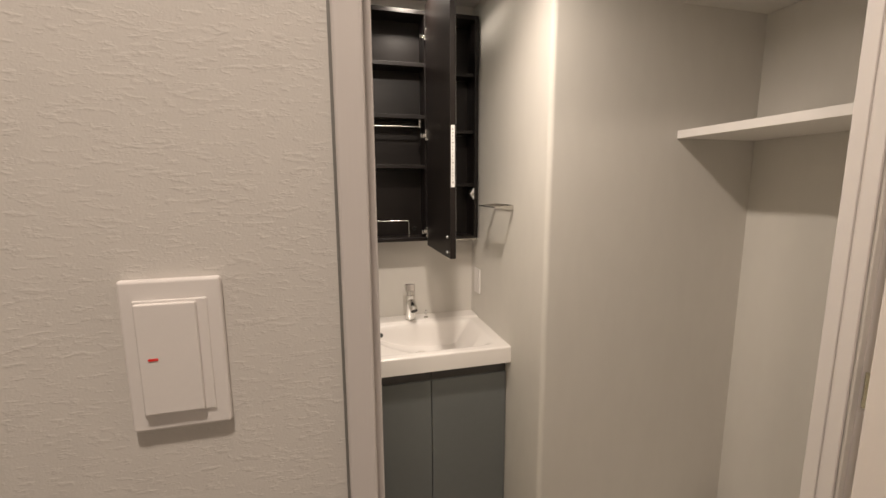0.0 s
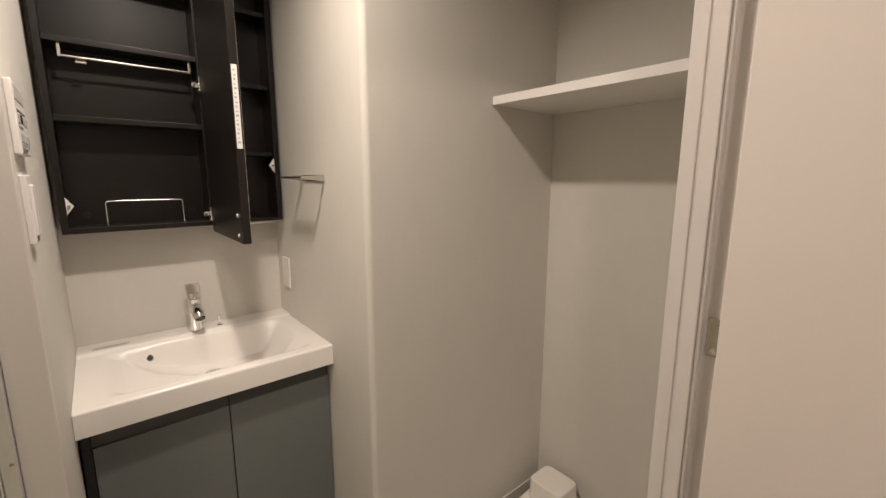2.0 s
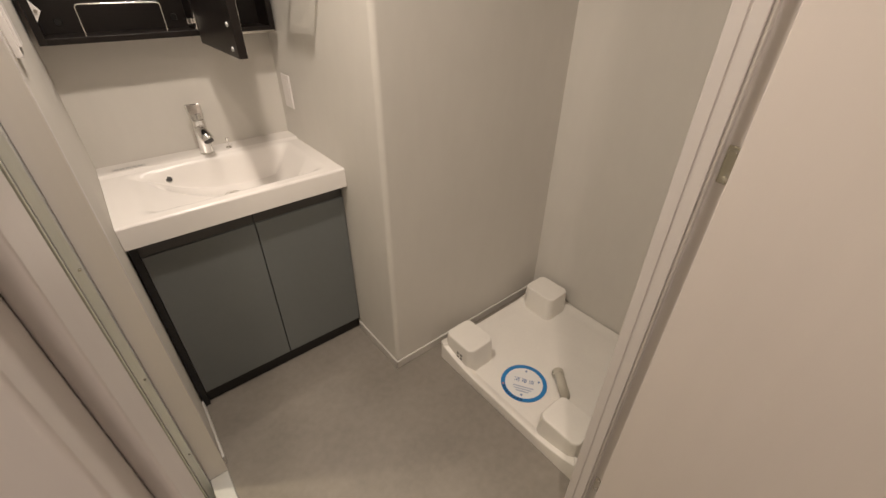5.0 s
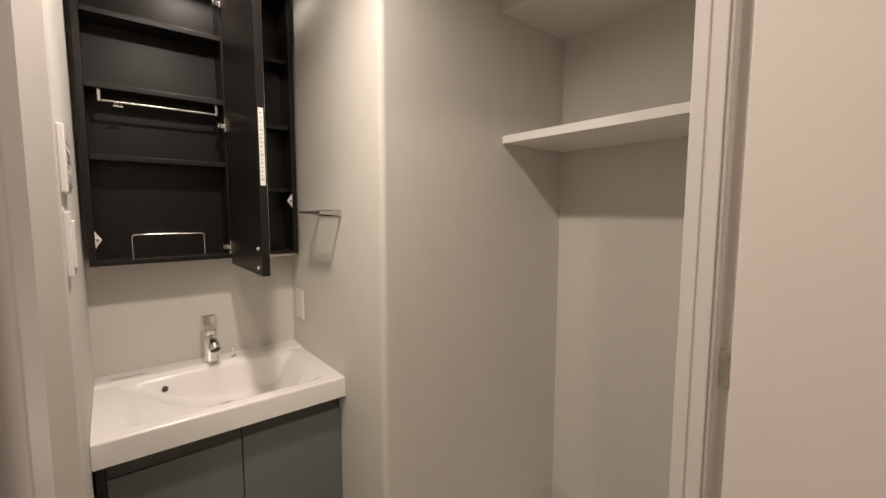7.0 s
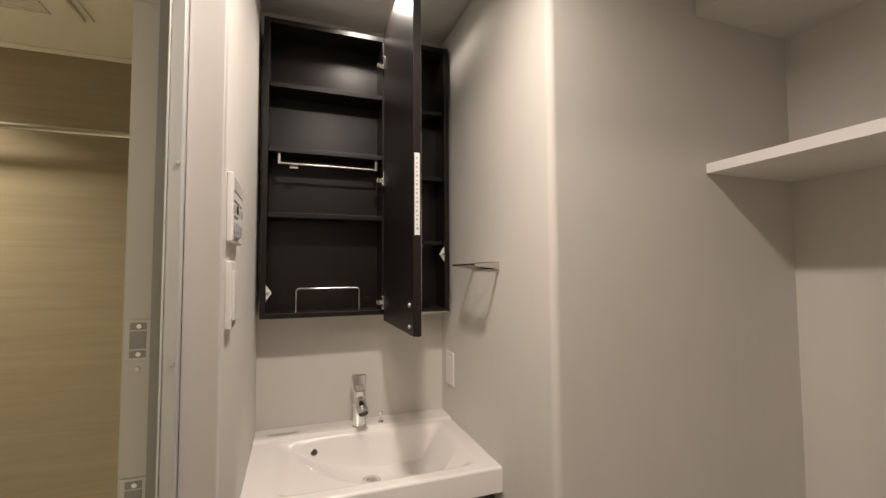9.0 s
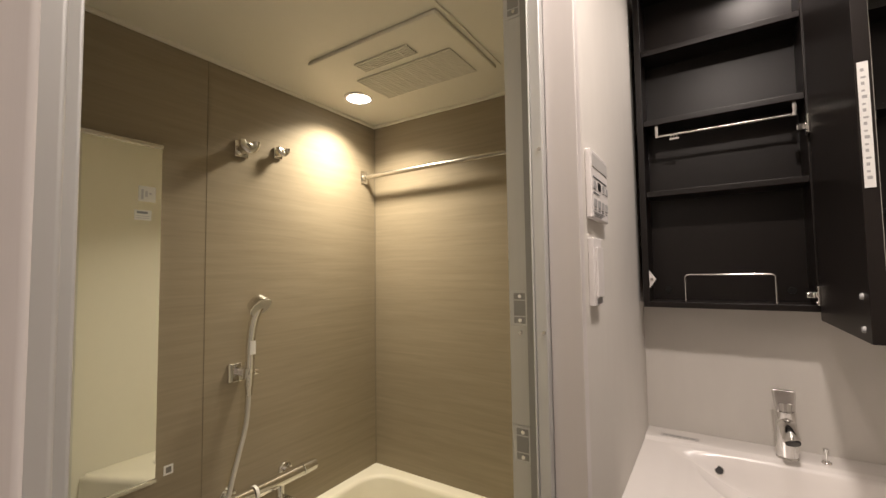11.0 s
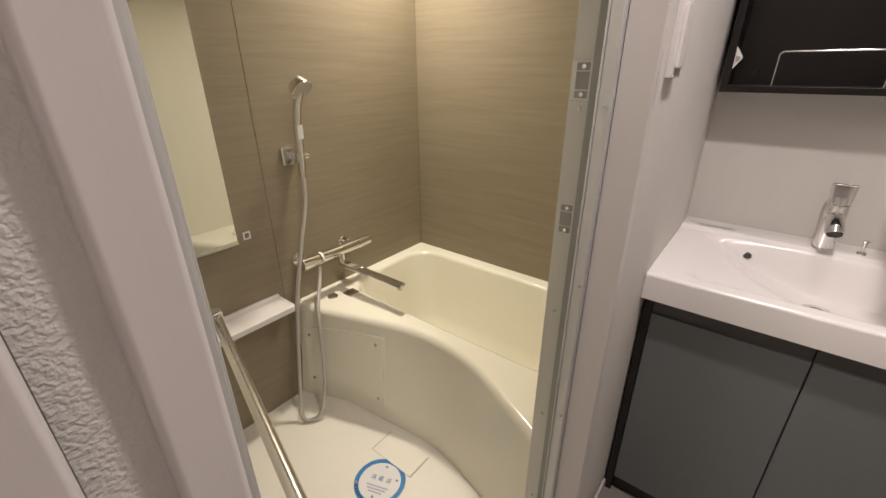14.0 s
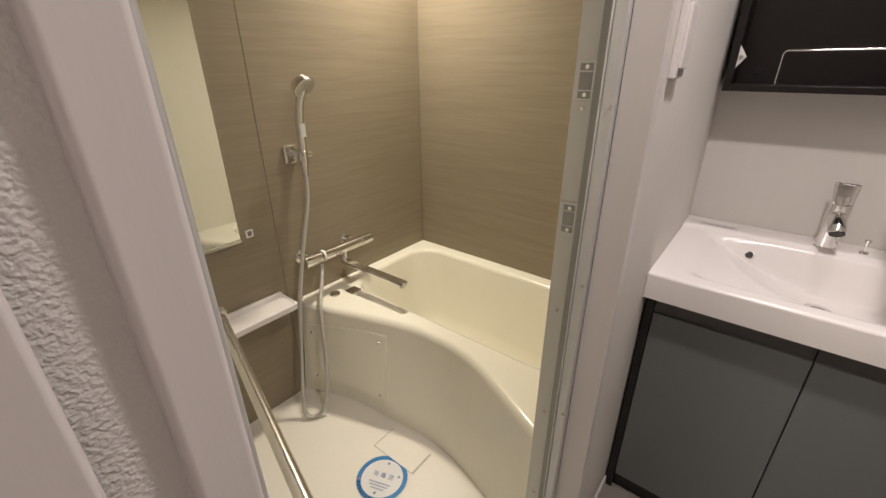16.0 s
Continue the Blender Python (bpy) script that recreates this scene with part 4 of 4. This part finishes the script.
def shower():
    t = thing("hand_shower", "chrome hand shower in its wall bracket with a grey hose", "shower")
    y, z = -0.523, 0.838
    h = part("bracket", box(BW, BW + 0.014, y - 0.028, y + 0.022, z - 0.034, z + 0.030, 0.004, 3), CHROME, t)
    part("cradle", cyl((BW + 0.050, y + 0.018, z - 0.022), (BW + 0.058, y + 0.018, z + 0.018), 0.018, 0.020, 24, 0.002), CHROME, h)
    part("cradle_arm", box(BW + 0.010, BW + 0.046, y + 0.004, y + 0.030, z - 0.014, z + 0.012, 0.004), CHROME, h)
    part("cradle_knob", cyl((BW + 0.055, y + 0.034, z - 0.002), (BW + 0.055, y + 0.052, z - 0.002), 0.013, 0.011, 20, 0.002), CHROME, h)
    g = part("grip", tube([(BW + 0.058, y + 0.018, z - 0.045), (BW + 0.060, y + 0.020, z + 0.030), (BW + 0.060, y + 0.022, z + 0.110), (BW + 0.068, y + 0.030, z + 0.185), (BW + 0.082, y + 0.045, z + 0.235)], 0.0155, 18, 6), CHROME, t)
    part("grip_inlay", box(BW + 0.070, BW + 0.076, y + 0.010, y + 0.032, z + 0.062, z + 0.110, 0.003), LABEL, g, "pale grey push button")
    c = Vector((BW + 0.086, y + 0.036, z + 0.232))
    ax = Vector((0.70, 0.16, -0.62)).normalized()
    hd = part("head", cyl(c - ax * 0.020, c + ax * 0.012, 0.034, 0.042, 36, 0.003), CHROME, t)
    part("spray_face", cyl(c + ax * 0.0115, c + ax * 0.0145, 0.038, 0.037, 36), PIPE, hd, "grey spray face")
    # hose from the grip to the mixer, with its loop on the floor
    part("hose", tube([(BW + 0.058, y + 0.018, z - 0.040), (BW + 0.066, y + 0.004, z - 0.17), (BW + 0.080, y - 0.050, z - 0.33), (BW + 0.100, y - 0.110, z - 0.52),
                       (BW + 0.120, y - 0.155, z - 0.74), (BW + 0.140, y - 0.190, z - 0.92), (BW + 0.158, y - 0.208, -0.160), (BW + 0.180, y - 0.190, BF + 0.012), (BW + 0.200, y - 0.150, -0.170), (BW + 0.205, y - 0.118, -0.07),
                       (BW + 0.195, y - 0.098, 0.06), (BW + 0.180, y - 0.085, 0.17), (BW + 0.145, y - 0.055, 0.275), (BW + 0.095, y + 0.000, 0.345), (BW + 0.066, y + 0.028, 0.392)], 0.0078, 14, 10), HOSE, t, "grey plastic hose")
    part("hose_nut", cyl((BW + 0.058, y + 0.018, z - 0.075), (BW + 0.058, y + 0.018, z - 0.035), 0.011, 0.0125, 20), CHROME, t)


def mixer():
    t = thing("thermostatic_mixer", "chrome thermostatic bath mixer with a long flat swivel spout", "mixer tap")
    x, z = BW + 0.064, 0.426
    part("body", cyl((x, -0.490, z), (x, -0.288, z), 0.0225, 0.0225, 32, 0.002), CHROME, t)
    part("temperature_knob", cyl((x, -0.572, z), (x, -0.493, z), 0.0255, 0.0235, 32, 0.003), CHROME, t)
    part("flow_knob", cyl((x, -0.287, z), (x, -0.225, z), 0.0235, 0.0215, 32, 0.003), CHROME, t)
    part("knob_scale", ring(0, 0, 0.0228, 0.0240, -0.005, 0.005, 32), LABEL, t).matrix_basis = pose(x, -0.484, z, 90, 0, 0)
    for y in (-0.545, -0.318):
        part("wall_flange", cyl((BW, y, z), (BW + 0.010, y, z), 0.031, 0.027, 32, 0.002), CHROME, t)
        part("inlet", cyl((BW + 0.008, y, z), (x, y, z), 0.014, 0.014, 20), CHROME, t)
    part("spout_neck", cyl((x + 0.004, -0.385, z - 0.066), (x + 0.004, -0.385, z - 0.01), 0.015, 0.015, 24, 0.002), CHROME, t)
    b = box(0, 0.345, -0.018, 0.018, -0.009, 0.009, 0.005, 3)
    for v in b.verts:
        v.co.y *= 1 - 0.18 * v.co.x / 0.345
    b.transform(pose(x + 0.004, -0.385, z - 0.058, 0, 1.0, 2.5))
    s = part("spout", b, CHROME, t)
    part("aerator", cyl((x + 0.330, -0.371, z - 0.082), (x + 0.330, -0.371, z - 0.070), 0.010), STEEL, s)


def rail():
    t = thing("drying_rail", "steel drying rail across the bathroom under the ceiling", "rail")
    y, z = 0.125, 1.643
    part("bar", cyl((BW + 0.004, y, z), (BE - 0.008, y, z), 0.0115, 0.0115, 20), STEEL, t)
    for x0, x1 in ((BW, BW + 0.022), (BE - 0.027, BE - 0.005)):
        part("socket", cyl((x0, y, z), (x1, y, z), 0.019, 0.0175, 24, 0.002), CHROME, t)
        part("wall_plate", box(min(x0, x0 + 0.004), x0 + 0.004, y - 0.022, y + 0.022, z - 0.030, z + 0.030, 0.001), CHROME, t)


def bath_shelf():
    t = thing("bath_counter_shelf", "white moulded toiletries shelf on the bath wall", "shelf")
    x1, y0, y1, z = BW + 0.108, -1.30, -0.648, 0.300
    out = [(BW, y0), (x1, y0), (x1, y1 - 0.012), (x1 - 0.006, y1 - 0.003), (x1 - 0.012, y1), (BW, y1)]
    part("board", prism(out, z - 0.022, z, 0.004), PLASTIC, t)
    part("front_lip", box(x1 - 0.010, x1 + 0.001, y0, y1 - 0.006, z - 0.024, z + 0.0012, 0.004, 3), PLASTIC, t)
    part("end_lip", box(BW, x1 - 0.008, y1 - 0.012, y1 + 0.001, z - 0.020, z + 0.0015, 0.003, 3), PLASTIC, t)
    part("back_lip", prism([(BW, y0), (BW + 0.016, y0), (BW + 0.016, y1 - 0.01), (BW, y1 - 0.01)], z - 0.004, z + 0.020, 0.004), PLASTIC, t)


def bath_door():
    """Bathroom door, standing open inwards, with its towel bar."""
    t = thing("door_bath", "silver-framed bathroom door standing open inwards with a steel towel bar", "door", kind="structure")
    m = pose(-0.139, DOOR_S + 0.042, 0, 0, 0, 165)
    # leaf runs along local x from the hinge, its inner face towards local -y
    L = 0.70
    pieces = (("stile", box(0, 0.045, -0.004, 0.026, BF + 0.02, HEAD - 0.04, 0.002), ALU), ("stile", box(L - 0.045, L, -0.004, 0.026, BF + 0.02, HEAD - 0.04, 0.002), ALU),
              ("rail", box(0.046, L - 0.046, -0.004, 0.026, BF + 0.02, BF + 0.14, 0.002), ALU), ("rail", box(0.046, L - 0.046, -0.004, 0.026, HEAD - 0.12, HEAD - 0.04, 0.002), ALU),
              ("panel", box(0.046, L - 0.046, 0.004, 0.018, BF + 0.141, HEAD - 0.121), CREAM))
    for name, b, mat in pieces:
        b.transform(m)
        part(name, b, mat, t)
    zb = 0.600
    b = cyl((0.055, -0.052, zb), (L - 0.02, -0.052, zb), 0.0112, 0.0112, 24)
    b.transform(m)
    bar = part("towel_bar", b, STEEL, t, "polished steel towel bar")
    for x in (0.055, L - 0.02):
        plan = [(x - 0.017, -0.003), (x - 0.017, -0.050)] + [(x + 0.017 * math.cos(a), -0.050 - 0.017 * math.sin(a)) for a in (math.pi - math.pi * k / 10 for k in range(1, 10))] + [(x + 0.017, -0.050), (x + 0.017, -0.003)]
        b = prism(plan, zb - 0.017, zb + 0.017, 0.003)
        b.transform(m)
        part("bar_bracket", b, STEEL, bar)


def vent():
    t = thing("ceiling_vent", "off-white bathroom ventilation dryer grille in the ceiling", "vent")
    z = BC
    part("plate", box(-1.00, -0.46, -0.42, -0.025, z - 0.014, z, 0.005, 3), BATHCEIL, t)
    for x0, x1, y0, y1, n in ((-0.935, -0.525, -0.240, -0.060, 16), (-0.855, -0.630, -0.335, -0.280, 5)):
        g = part("grille_opening", box(x0, x1, y0, y1, z - 0.0155, z - 0.0135), DARK_GREY, t, "dark grille opening", False)
        for i in range(n + 1):
            y = y0 + (y1 - y0) * i / n
            part("slat", box(x0 - 0.002, x1 + 0.002, y - 0.0032, y + 0.0032, z - 0.021, z - 0.0152, 0.001), BATHCEIL, g)
        for i in range(1, 8 if n > 8 else 5):
            x = x0 + (x1 - x0) * i / (8 if n > 8 else 5)
            part("bar", box(x - 0.002, x + 0.002, y0, y1, z - 0.0205, z - 0.0153), BATHCEIL, g, "", False)
    part("access_strip", box(-0.452, -0.440, -0.70, -0.025, z - 0.006, z, 0.002), BATHCEIL, t)


shower(), mixer(), rail(), bath_shelf(), bath_door(), vent()
